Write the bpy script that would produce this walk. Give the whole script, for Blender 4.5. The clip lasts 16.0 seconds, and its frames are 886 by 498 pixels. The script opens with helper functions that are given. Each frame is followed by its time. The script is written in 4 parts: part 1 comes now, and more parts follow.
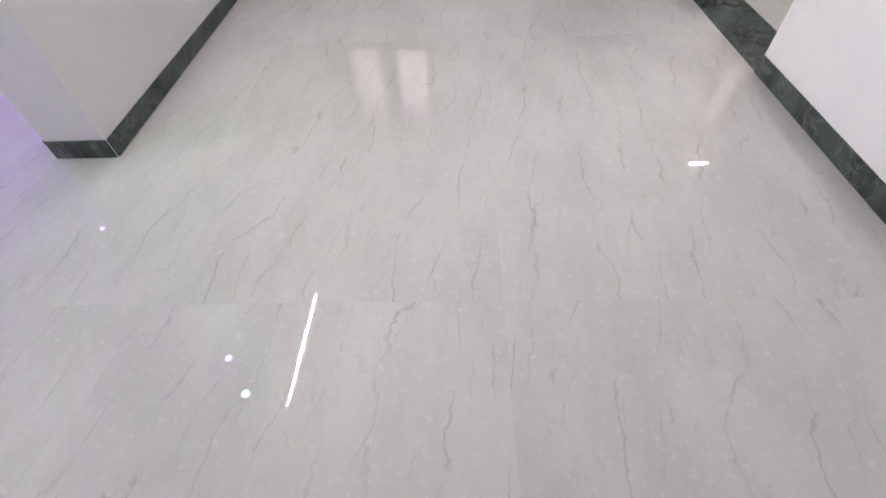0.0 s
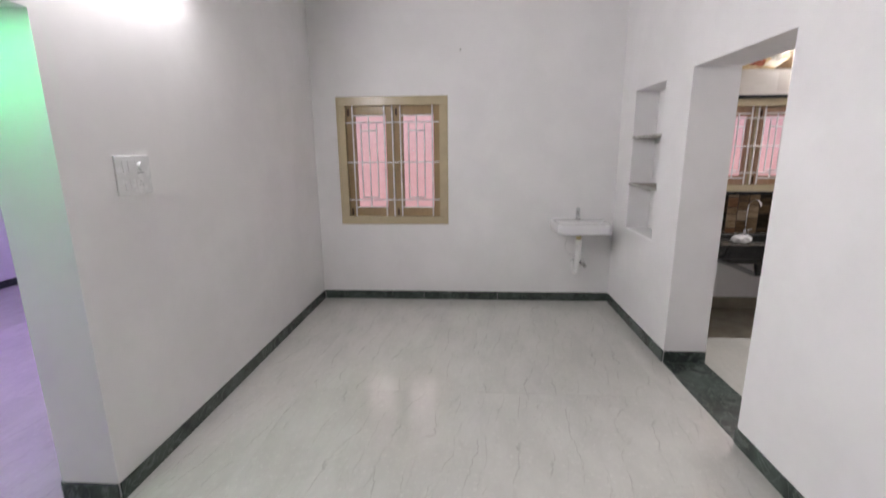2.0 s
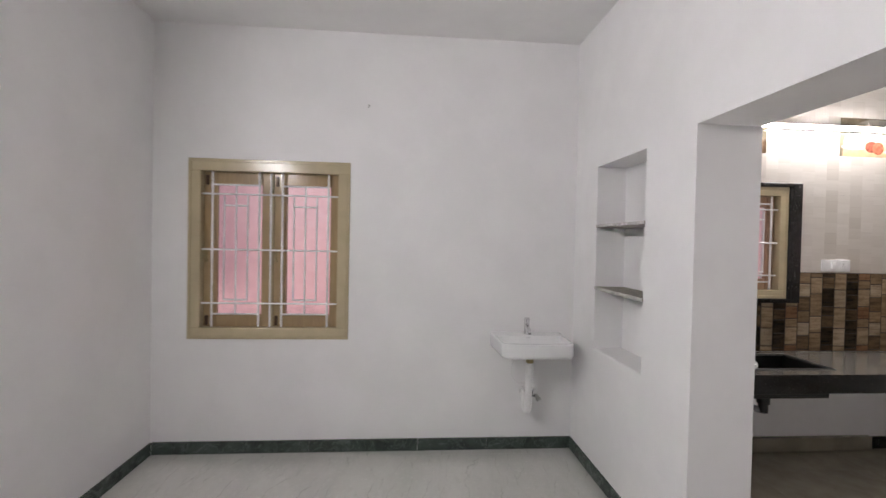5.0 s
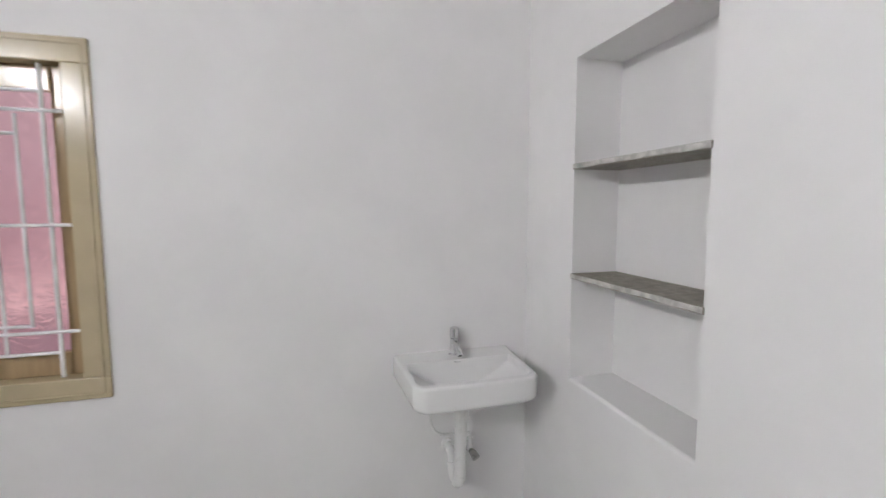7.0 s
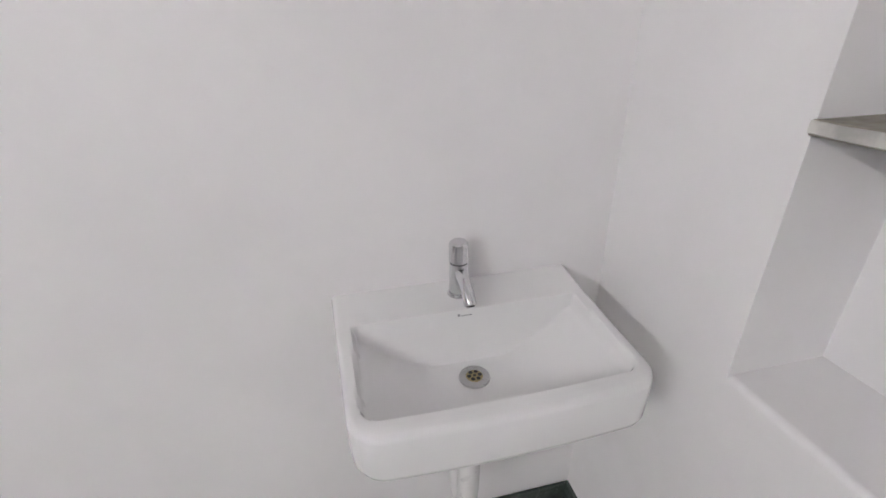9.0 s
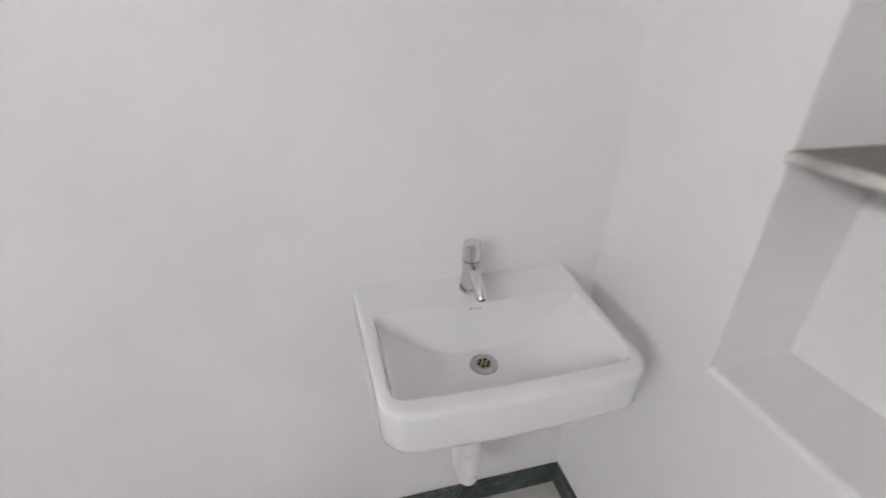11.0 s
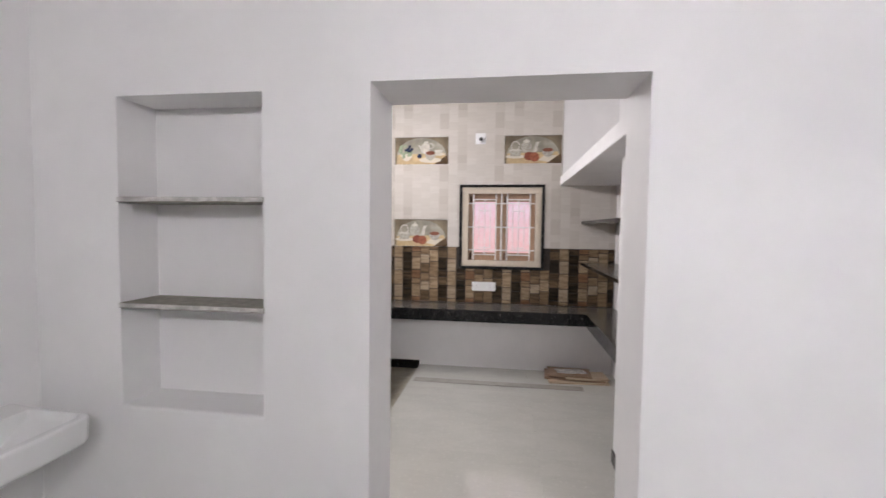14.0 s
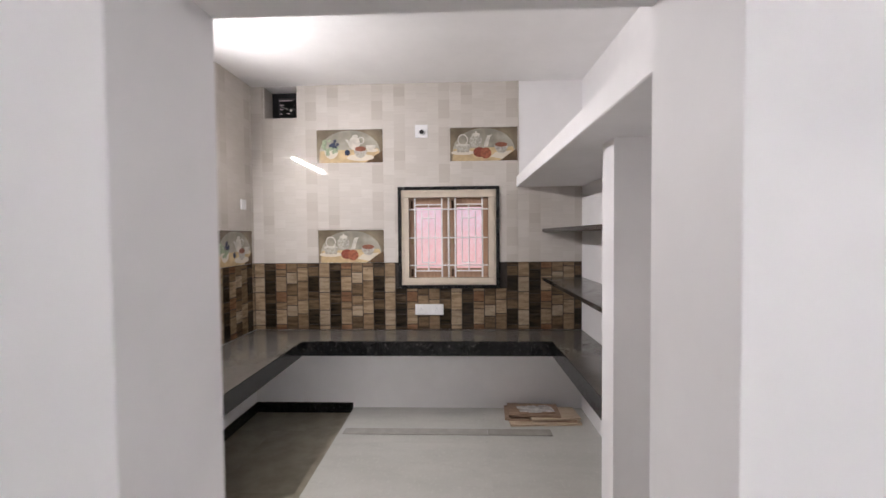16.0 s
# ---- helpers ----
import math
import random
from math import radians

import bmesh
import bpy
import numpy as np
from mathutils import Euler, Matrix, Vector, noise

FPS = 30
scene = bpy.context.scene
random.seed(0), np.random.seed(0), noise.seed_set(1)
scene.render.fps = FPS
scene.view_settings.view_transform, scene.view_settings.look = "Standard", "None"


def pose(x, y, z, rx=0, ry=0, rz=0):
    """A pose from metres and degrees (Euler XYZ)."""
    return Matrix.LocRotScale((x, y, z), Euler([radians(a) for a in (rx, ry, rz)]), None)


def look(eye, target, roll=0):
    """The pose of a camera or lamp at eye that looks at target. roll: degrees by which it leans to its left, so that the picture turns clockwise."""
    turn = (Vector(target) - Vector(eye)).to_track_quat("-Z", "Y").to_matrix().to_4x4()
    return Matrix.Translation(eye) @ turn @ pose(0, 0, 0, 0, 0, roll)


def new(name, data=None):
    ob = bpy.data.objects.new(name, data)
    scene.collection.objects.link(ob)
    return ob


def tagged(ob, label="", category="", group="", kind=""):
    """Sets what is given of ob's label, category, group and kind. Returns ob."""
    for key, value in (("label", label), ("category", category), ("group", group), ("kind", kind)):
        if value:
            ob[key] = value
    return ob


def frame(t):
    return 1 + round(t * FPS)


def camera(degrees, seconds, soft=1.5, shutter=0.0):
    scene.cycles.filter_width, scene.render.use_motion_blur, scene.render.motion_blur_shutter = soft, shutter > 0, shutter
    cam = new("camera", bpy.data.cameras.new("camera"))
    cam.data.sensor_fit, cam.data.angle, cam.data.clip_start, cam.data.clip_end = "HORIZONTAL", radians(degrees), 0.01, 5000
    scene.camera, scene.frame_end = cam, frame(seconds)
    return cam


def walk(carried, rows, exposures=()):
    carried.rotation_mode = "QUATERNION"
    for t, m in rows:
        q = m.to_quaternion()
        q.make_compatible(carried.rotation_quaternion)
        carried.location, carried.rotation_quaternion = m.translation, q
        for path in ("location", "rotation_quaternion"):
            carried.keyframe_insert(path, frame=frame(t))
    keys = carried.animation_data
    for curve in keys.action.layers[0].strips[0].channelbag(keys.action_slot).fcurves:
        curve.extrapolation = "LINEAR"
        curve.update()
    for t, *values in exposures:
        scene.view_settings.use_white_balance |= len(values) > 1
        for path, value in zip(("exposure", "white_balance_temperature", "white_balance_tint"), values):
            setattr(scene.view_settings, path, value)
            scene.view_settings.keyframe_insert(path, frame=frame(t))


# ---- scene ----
cam = camera(90.3, 16.0, shutter=0.5)
PATH = [
    (0, (0.057, 0.143, 1.198), (-0.009, 1.422, -0.339), -3.1),
    (0.5, (0.133, 0.133, 1.273), (0.002, 1.537, -0.144), -3.9),
    (1, (0.122, 0.116, 1.386), (-0.014, 1.784, 0.291), -2.6),
    (1.5, (0.152, 0.095, 1.508), (0.003, 1.944, 0.76), -1.3),
    (2, (0.141, 0.072, 1.555), (0.015, 2.021, 1.124), -0.5),
    (2.5, (0.137, 0.075, 1.572), (0.034, 2.06, 1.347), 0.0),
    (3, (0.192, 0.181, 1.562), (0.118, 2.176, 1.451), 0.5),
    (3.5, (0.206, 0.434, 1.547), (0.176, 2.433, 1.488), 0.8),
    (6, (0.471, 2.081, 1.538), (0.82, 4.05, 1.506), 0.7),
    (6.5, (0.546, 2.443, 1.525), (1.01, 4.386, 1.436), 0.3),
    (7, (0.656, 2.751, 1.511), (1.195, 4.668, 1.327), -0.1),
    (7.5, (0.808, 3.028, 1.494), (1.342, 4.933, 1.199), -0.5),
    (8, (0.873, 3.351, 1.423), (1.463, 5.211, 0.986), -0.5),
    (8.5, (0.932, 3.667, 1.383), (1.511, 5.464, 0.723), -0.2),
    (8.7, (1.006, 3.757, 1.37), (1.425, 5.547, 0.584), -2.0),
    (10.8, (0.984, 3.841, 1.393), (1.351, 5.496, 0.331), 0.1),
    (11, (0.93, 3.739, 1.423), (1.388, 5.45, 0.493), 1.2),
    (11.5, (0.818, 3.501, 1.503), (1.493, 5.26, 0.831), 2.7),
    (12, (0.713, 3.262, 1.518), (1.684, 4.953, 1.071), 3.9),
    (12.5, (0.466, 3.106, 1.53), (1.867, 4.497, 1.215), 3.2),
    (13, (0.303, 2.933, 1.542), (2.016, 3.942, 1.329), 2.6),
    (13.5, (0.141, 2.786, 1.554), (2.046, 3.378, 1.41), 1.7),
    (14, (0.062, 2.734, 1.571), (2.04, 3.015, 1.474), 0.7),
    (14.5, (0.1, 2.701, 1.566), (2.091, 2.869, 1.481), 0.1),
    (15, (0.284, 2.684, 1.551), (2.279, 2.802, 1.475), -0.1),
    (15.5, (0.608, 2.713, 1.573), (2.605, 2.796, 1.511), -0.4),
    (16, (0.931, 2.684, 1.608), (2.928, 2.76, 1.544), -0.5),
]
EXPOSURES = [(0, 0.16, 6450, 15), (0.5, 0.2, 6450, 15), (1, 0.25, 6450, 15), (1.5, 0.07, 6500, 13), (2, -0.2, 6560, 12), (2.5, -0.42, 6680, 11), (3.5, -0.43, 6700, 11), (6, -0.06, 6480, 10), (7, -0.03, 6430, 8.3), (8.5, 0.12, 6480, 11.5), (11, 0.15, 6500, 12), (12, 0.07, 6500, 12), (13, -0.06, 6520, 12.5), (13.5, -0.06, 6500, 12), (14, -0.18, 6490, 12.2), (14.5, -0.2, 6480, 12.5), (16, -0.22, 6530, 12.5)]
walk(cam, [(t, look(eye, target, roll)) for t, eye, target, roll in PATH], EXPOSURES)

# ---- light ----
world = bpy.data.worlds.new("world")
scene.world = world
world.use_nodes = True
sky = world.node_tree.nodes.new("ShaderNodeTexSky")
sky.sky_type, sky.sun_disc, sky.sun_elevation, sky.sun_rotation = "NISHITA", False, radians(40), radians(200)
world.node_tree.links.new(sky.outputs[0], world.node_tree.nodes["Background"].inputs[0])
world.node_tree.nodes["Background"].inputs[1].default_value = 0.14

TUBE_DINING, TUBE_KITCHEN, FILL_HALL = 470, 480, 430
DOWN_PURPLE, DOWN_GREEN, FILL_PURPLE, WINDOW_GLOW = 60, 460, 150, 0.8


# ---- materials ----
class Mat:
    """A node material with short calls for the usual nodes."""

    def __init__(self, name, rough=0.5, metal=0.0, spec=0.5):
        self.m = bpy.data.materials.new(name)
        self.m.use_nodes = True
        self.t = self.m.node_tree
        self.p = self.t.nodes["Principled BSDF"]
        self.p.inputs["Roughness"].default_value = rough
        self.p.inputs["Metallic"].default_value = metal
        self.p.inputs["Specular IOR Level"].default_value = spec
        self.xyz = self.node("ShaderNodeTexCoord").outputs["Object"]

    def node(self, kind, **settings):
        n = self.t.nodes.new(kind)
        for key, value in settings.items():
            setattr(n, key, value)
        return n

    def link(self, a, b):
        if hasattr(a, "is_linked"):
            self.t.links.new(a, b)
        else:
            b.default_value = a
        return b

    def math(self, op, a, b=0.0, clamp=False):
        n = self.node("ShaderNodeMath", operation=op, use_clamp=clamp)
        self.link(a, n.inputs[0])
        self.link(b, n.inputs[1])
        return n.outputs[0]

    def noise(self, scale, detail=3, vec=None, rough=0.5, dist=0.0):
        n = self.node("ShaderNodeTexNoise")
        self.link(self.xyz if vec is None else vec, n.inputs["Vector"])
        n.inputs["Scale"].default_value, n.inputs["Detail"].default_value = scale, detail
        n.inputs["Roughness"].default_value, n.inputs["Distortion"].default_value = rough, dist
        return n.outputs["Fac"]

    def mapped(self, scale=(1, 1, 1), turn=(0, 0, 0), vec=None):
        n = self.node("ShaderNodeMapping")
        self.link(self.xyz if vec is None else vec, n.inputs["Vector"])
        n.inputs["Scale"].default_value = scale
        n.inputs["Rotation"].default_value = [radians(a) for a in turn]
        return n.outputs[0]

    def vadd(self, a, b):
        n = self.node("ShaderNodeVectorMath", operation="ADD")
        self.link(a, n.inputs[0])
        self.link(b, n.inputs[1])
        return n.outputs[0]

    def step(self, v, a, b, c=0.0, d=1.0):
        n = self.node("ShaderNodeMapRange", interpolation_type="SMOOTHSTEP")
        for i, x in enumerate((v, a, b, c, d)):
            self.link(x, n.inputs[i])
        return n.outputs[0]

    def mix(self, f, a, b, blend="MIX"):
        n = self.node("ShaderNodeMix", data_type="RGBA", blend_type=blend)
        for i, x in ((0, f), (6, a), (7, b)):
            self.link((*x, 1) if isinstance(x, tuple) else x, n.inputs[i])
        return n.outputs[2]

    def rand(self):
        return self.node("ShaderNodeObjectInfo").outputs["Random"]

    def color(self, c):
        self.link((*c, 1) if isinstance(c, tuple) else c, self.p.inputs["Base Color"])
        return self

    def rough(self, v):
        self.link(v, self.p.inputs["Roughness"])
        return self

    def bump(self, height, strength=0.2, distance=0.002):
        n = self.node("ShaderNodeBump")
        n.inputs["Strength"].default_value, n.inputs["Distance"].default_value = strength, distance
        self.link(height, n.inputs["Height"])
        self.link(n.outputs[0], self.p.inputs["Normal"])
        return self


def plain(name, col, rough=0.5, metal=0.0, vary=0.12, scale=9.0, bump=0.05, fine=180):
    m = Mat(name, rough, metal)
    f = m.noise(scale, 4)
    m.color(m.mix(m.step(f, 0.3, 0.7), tuple(c * (1 - vary) for c in col), tuple(min(1, c * (1 + vary * 0.6)) for c in col)))
    m.rough(m.step(m.noise(scale * 3, 2), 0.3, 0.7, rough * 0.85, min(1, rough * 1.15)))
    if bump:
        m.bump(m.noise(fine, 2), bump, 0.001)
    return m.m


def emitter(name, col, strength):
    m = Mat(name)
    m.color((0.8, 0.8, 0.8))
    m.p.inputs["Emission Color"].default_value = (*col, 1)
    m.p.inputs["Emission Strength"].default_value = strength
    return m.m


def wall_paint(name, col):
    m = Mat(name, 0.5)
    trowel = m.noise(2.2, 4, rough=0.6)
    blot = m.noise(11, 5, rough=0.65)
    c = m.mix(m.step(trowel, 0.35, 0.68), tuple(k * 0.955 for k in col), col)
    c = m.mix(m.step(blot, 0.55, 0.8, 0, 0.3), c, tuple(k * 0.95 for k in col))
    m.color(c)
    m.rough(m.step(blot, 0.3, 0.7, 0.42, 0.6))
    lump = m.math("ADD", m.math("MULTIPLY", m.noise(5, 3), 2.0), m.math("MULTIPLY", m.noise(120, 3), 0.16))
    m.bump(lump, 0.22, 0.004)
    return m.m


def veined_tile(name, base, vein, cloud, rough, strength=1.0):
    m = Mat(name, rough, spec=0.8)
    r = m.node("ShaderNodeCombineXYZ")
    for i, k in enumerate((7.3, 3.1, 0.0)):
        m.link(m.math("MULTIPLY", m.rand(), k), r.inputs[i])
    v = m.vadd(m.xyz, r.outputs[0])
    s = m.node("ShaderNodeSeparateXYZ")
    m.link(v, s.inputs[0])

    def lines(step, wander, turn, width, seed):
        """Thin wavering lines that run lengthwise, about a step apart."""
        low = m.noise(1.9, 2, m.mapped((1.6, 0.75, 1), (0, 0, turn), m.vadd(v, (seed, seed * 0.7, 0))), 0.4)
        mid = m.noise(9.0, 3, m.mapped((1, 0.8, 1), (0, 0, turn), v), 0.6)
        fine = m.noise(55.0, 2, v)
        w = m.math("ADD", m.math("MULTIPLY", low, wander), m.math("ADD", m.math("MULTIPLY", mid, 0.075), m.math("MULTIPLY", fine, 0.013)))
        tilt = m.math("MULTIPLY", s.outputs[1], math.tan(radians(turn)))
        phase = m.math("DIVIDE", m.math("ADD", m.math("ADD", s.outputs[0], tilt), w), step)
        gap = m.math("ABSOLUTE", m.math("SUBTRACT", m.math("FRACT", phase), 0.5))
        return m.step(gap, 0.0, width / step, 1, 0)

    line1 = lines(0.15, 0.36, -9, 0.0058, 3.0)
    line2 = lines(0.11, 0.30, -15, 0.0056, 8.0)
    keep1 = m.step(m.noise(6.5, 3, m.mapped((1.3, 0.6, 1), vec=v)), 0.42, 0.62)
    keep2 = m.step(m.noise(5.5, 3, m.mapped((1, 0.6, 1), (0, 0, 50), v)), 0.47, 0.66)
    cl = m.noise(4.0, 6, m.mapped((1, 0.45, 1), (0, 0, 8), v), 0.65)
    c = m.mix(m.step(cl, 0.32, 0.68), cloud, base)
    spots = m.noise(34, 4, v, 0.7)
    c = m.mix(m.step(spots, 0.54, 0.70, 0, 0.6), c, tuple(min(1, k * 1.13) for k in base))
    c = m.mix(m.step(m.noise(21, 5, m.mapped((1, 0.6, 1), (0, 0, 30), v), 0.7), 0.55, 0.72, 0, 0.5), c, cloud)
    feather = m.noise(8, 4, m.mapped((1.3, 0.5, 1), (0, 0, -14), v), 0.55, 0.5)
    feather = m.math("MULTIPLY", m.step(m.math("ABSOLUTE", m.math("SUBTRACT", feather, 0.5)), 0.0, 0.018, 1, 0), m.step(m.noise(4.5, 3, v), 0.48, 0.66))
    c = m.mix(m.math("MULTIPLY", feather, 0.22 * strength), c, vein)
    c = m.mix(m.math("MULTIPLY", m.math("MULTIPLY", line2, keep2), 0.34 * strength), c, vein)
    c = m.mix(m.math("MULTIPLY", m.math("MULTIPLY", line1, keep1), 0.55 * strength), c, vein)
    m.color(c)
    m.rough(m.step(m.noise(9, 4), 0.3, 0.75, rough * 0.7, rough * 1.5))
    return m.m


def granite(name, base, fleck, rough, size=70, vein=None, swirl=0.4):
    m = Mat(name, rough, spec=0.35)
    v = m.vadd(m.xyz, m.rand())
    a = m.noise(size, 4, v, 0.7)
    b = m.noise(size * 0.13, 5, v, 0.65, 1.2)
    c = m.mix(m.step(b, 0.3, 0.7), tuple(k * (1 - swirl) for k in base), tuple(k * (1 + swirl) for k in base))
    c = m.mix(m.step(a, 0.58, 0.72, 0, 0.8), c, fleck)
    if vein:
        line = m.step(m.math("ABSOLUTE", m.math("SUBTRACT", m.noise(5, 4, v, 0.6, 1.5), 0.5)), 0, 0.03, 1, 0)
        c = m.mix(m.math("MULTIPLY", line, 0.5), c, vein)
    m.color(c)
    m.rough(m.step(m.noise(14, 4, v), 0.3, 0.7, rough * 0.6, rough * 1.7))
    return m.m


def glazed_tile(name, axis, zero, way):
    """Glossy tile printed with columns of small blocks, six columns to a tile."""
    m = Mat(name, 0.045, spec=0.55)
    s = m.node("ShaderNodeSeparateXYZ")
    m.link(m.xyz, s.inputs[0])
    c = m.math("FLOOR", m.math("MULTIPLY", m.math("SUBTRACT", s.outputs[axis], zero), way / 0.10233))
    k = m.math("FLOORED_MODULO", c, 6.0)
    heavy = m.math("ADD", m.math("LESS_THAN", m.math("ABSOLUTE", m.math("SUBTRACT", k, 1.0)), 0.5), m.math("GREATER_THAN", k, 4.5))
    r = m.math("ADD", m.math("DIVIDE", s.outputs[2], 0.083), m.math("MULTIPLY", k, 0.37))
    cell = m.node("ShaderNodeCombineXYZ")
    m.link(k, cell.inputs[0])
    m.link(m.math("FLOORED_MODULO", m.math("FLOOR", r), 7.0), cell.inputs[1])
    white = m.node("ShaderNodeTexWhiteNoise", noise_dimensions="2D")
    m.link(cell.outputs[0], white.inputs["Vector"])
    val = white.outputs["Value"]
    f = m.math("ADD", m.math("MULTIPLY", val, 0.24), m.math("MULTIPLY", heavy, m.math("ADD", 0.12, m.math("MULTIPLY", val, 0.30))))
    joint = m.step(m.math("ABSOLUTE", m.math("SUBTRACT", m.math("FRACT", r), 0.5)), 0.46, 0.5, 0, 0.22)
    streak = m.noise(30, 4, m.mapped((0.25, 0.25, 2.2)), 0.6)
    col = m.mix(m.math("ADD", f, joint, True), (0.63, 0.590, 0.542), (0.43, 0.385, 0.33))
    col = m.mix(m.step(streak, 0.35, 0.7, 0, 0.3), col, (0.53, 0.488, 0.442))
    m.color(col)
    return m.m


def mosaic_stone(name, base, dark):
    m = Mat(name, 0.2, spec=0.25)
    r = m.node("ShaderNodeCombineXYZ")
    m.link(m.math("MULTIPLY", m.rand(), 9), r.inputs[2])
    v = m.vadd(m.xyz, r.outputs[0])
    streak = m.noise(11, 6, m.mapped((0.35, 0.35, 2.4), (0, 0, 0), v), 0.62)
    c = m.mix(m.step(streak, 0.36, 0.60), dark, base)
    c = m.mix(m.step(m.noise(60, 3, v), 0.5, 0.75, 0, 0.4), c, tuple(k * 0.7 for k in dark))
    c = m.mix(m.step(m.rand(), 0.0, 1.0, 0.0, 0.35), c, tuple(k * 0.6 for k in dark))
    m.color(c)
    m.bump(streak, 0.2, 0.002)
    return m.m


def frosted(name, low, high):
    m = Mat(name, 0.1)
    m.p.inputs["Transmission Weight"].default_value = 1.0
    m.p.inputs["IOR"].default_value = 1.2
    m.color(m.mix(m.step(m.noise(15, 5, rough=0.6, dist=1.2), 0.40, 0.62), low, high))
    m.bump(m.noise(20, 4, dist=3.0), 0.75, 0.006)
    return m.m


def timber(name, base, dark, rough=0.5, grain=(1, 12, 12)):
    m = Mat(name, rough)
    v = m.mapped(grain, vec=m.vadd(m.xyz, m.rand()))
    g = m.noise(6, 5, v, 0.6)
    m.color(m.mix(m.step(g, 0.35, 0.7), dark, base))
    m.bump(g, 0.2, 0.002)
    return m.m


PAINT = wall_paint("white_wall_paint", (0.89, 0.876, 0.874))
CEILING = wall_paint("white_ceiling_paint", (0.88, 0.87, 0.86))
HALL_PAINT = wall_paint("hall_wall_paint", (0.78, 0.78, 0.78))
FLOOR = veined_tile("veined_floor_tile", (0.60, 0.59, 0.555), (0.29, 0.275, 0.24), (0.53, 0.522, 0.49), 0.013, 0.8)
KFLOOR = veined_tile("kitchen_floor_tile", (0.575, 0.568, 0.525), (0.40, 0.39, 0.36), (0.525, 0.518, 0.478), 0.05, 0.4)
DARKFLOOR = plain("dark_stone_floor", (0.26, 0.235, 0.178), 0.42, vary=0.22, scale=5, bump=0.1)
GROUT = plain("grout", (0.60, 0.59, 0.57), 0.8)
GREEN = granite("green_marble", (0.055, 0.07, 0.062), (0.14, 0.165, 0.15), 0.16, 34, (0.16, 0.19, 0.17))
BLACK = granite("black_granite", (0.009, 0.009, 0.009), (0.27, 0.26, 0.24), 0.14, 62)
GREYSTONE = granite("grey_counter_granite", (0.115, 0.106, 0.092), (0.21, 0.195, 0.17), 0.14, 170, swirl=0.1)
SHELFSTONE = plain("rough_grey_stone", (0.255, 0.235, 0.195), 0.65, vary=0.2, scale=30, bump=0.3)
SMEAR = plain("plaster_smear", (0.58, 0.565, 0.535), 0.8, vary=0.3, scale=26, bump=0.5)
CREAM = plain("cream_enamel", (0.53, 0.445, 0.29), 0.2, vary=0.06, bump=0.12, fine=40)
CREAM_PALE = plain("pale_cream_enamel", (0.64, 0.56, 0.455), 0.2, vary=0.06, bump=0.12, fine=40)
SHUTTER = timber("cream_shutter_wood", (0.46, 0.335, 0.185), (0.40, 0.285, 0.155), 0.16, (10, 10, 1))
SHUTTER_RED = timber("reddish_shutter_wood", (0.50, 0.33, 0.22), (0.40, 0.24, 0.15), 0.3, (10, 10, 1))
ENAMEL = plain("white_grille_enamel", (0.90, 0.885, 0.87), 0.3, bump=0.1)
CERAMIC = plain("white_ceramic", (0.83, 0.825, 0.82), 0.06, vary=0.015, bump=0)
CHROME = plain("chrome", (0.72, 0.72, 0.73), 0.1, 1.0, bump=0)
BRASS = plain("dull_brass", (0.42, 0.34, 0.18), 0.3, 1.0)
DRAIN = plain("satin_drain_chrome", (0.55, 0.55, 0.55), 0.28, 1.0, bump=0)
STEEL = plain("brushed_steel", (0.45, 0.44, 0.42), 0.3, 1.0)
RUST = plain("browned_iron", (0.10, 0.06, 0.035), 0.5, 0.6)
HOLE = plain("dark_hole", (0.01, 0.01, 0.01), 0.7)
PVC = plain("white_pvc", (0.80, 0.79, 0.78), 0.3, vary=0.03)
PLASTIC = plain("white_switch_plastic", (0.82, 0.82, 0.82), 0.25, vary=0.02, bump=0)
GREYLINE = plain("grey_marking", (0.35, 0.35, 0.36), 0.5)
BLACKPL = plain("black_plastic", (0.012, 0.012, 0.013), 0.35)
SINKBLACK = plain("black_sink_composite", (0.014, 0.014, 0.013), 0.4)
BAG = plain("crumpled_plastic_bag", (0.72, 0.72, 0.72), 0.3, bump=0.4, fine=60)
BOARD = timber("pale_sawn_board", (0.60, 0.49, 0.36), (0.47, 0.36, 0.25), 0.7, (12, 1, 12))
BOARD_RED = timber("reddish_board", (0.40, 0.275, 0.19), (0.27, 0.175, 0.115), 0.65, (12, 1, 12))
CEMENT = plain("cement_splash", (0.60, 0.58, 0.55), 0.9, vary=0.35, scale=22, bump=0.5)
TILE = glazed_tile("glazed_wall_tile", 1, 3.995, -1)
TILE_SINK = glazed_tile("glazed_sink_wall_tile", 0, 3.09, 1)
MOSAIC = {
    "pale": mosaic_stone("pale_stone", (0.43, 0.345, 0.245), (0.27, 0.20, 0.13)),
    "beige": mosaic_stone("beige_stone", (0.40, 0.295, 0.19), (0.23, 0.16, 0.095)),
    "tan": mosaic_stone("tan_stone", (0.29, 0.20, 0.12), (0.15, 0.10, 0.057)),
    "rust": mosaic_stone("rust_stone", (0.28, 0.155, 0.085), (0.14, 0.075, 0.042)),
    "grey": mosaic_stone("grey_brown_stone", (0.17, 0.115, 0.066), (0.075, 0.05, 0.028)),
    "umber": mosaic_stone("umber_stone", (0.105, 0.07, 0.04), (0.022, 0.016, 0.010)),
    "dark": mosaic_stone("dark_brown_stone", (0.045, 0.031, 0.018), (0.009, 0.007, 0.005)),
}
JOINT = plain("mosaic_joint", (0.022, 0.015, 0.010), 0.7)
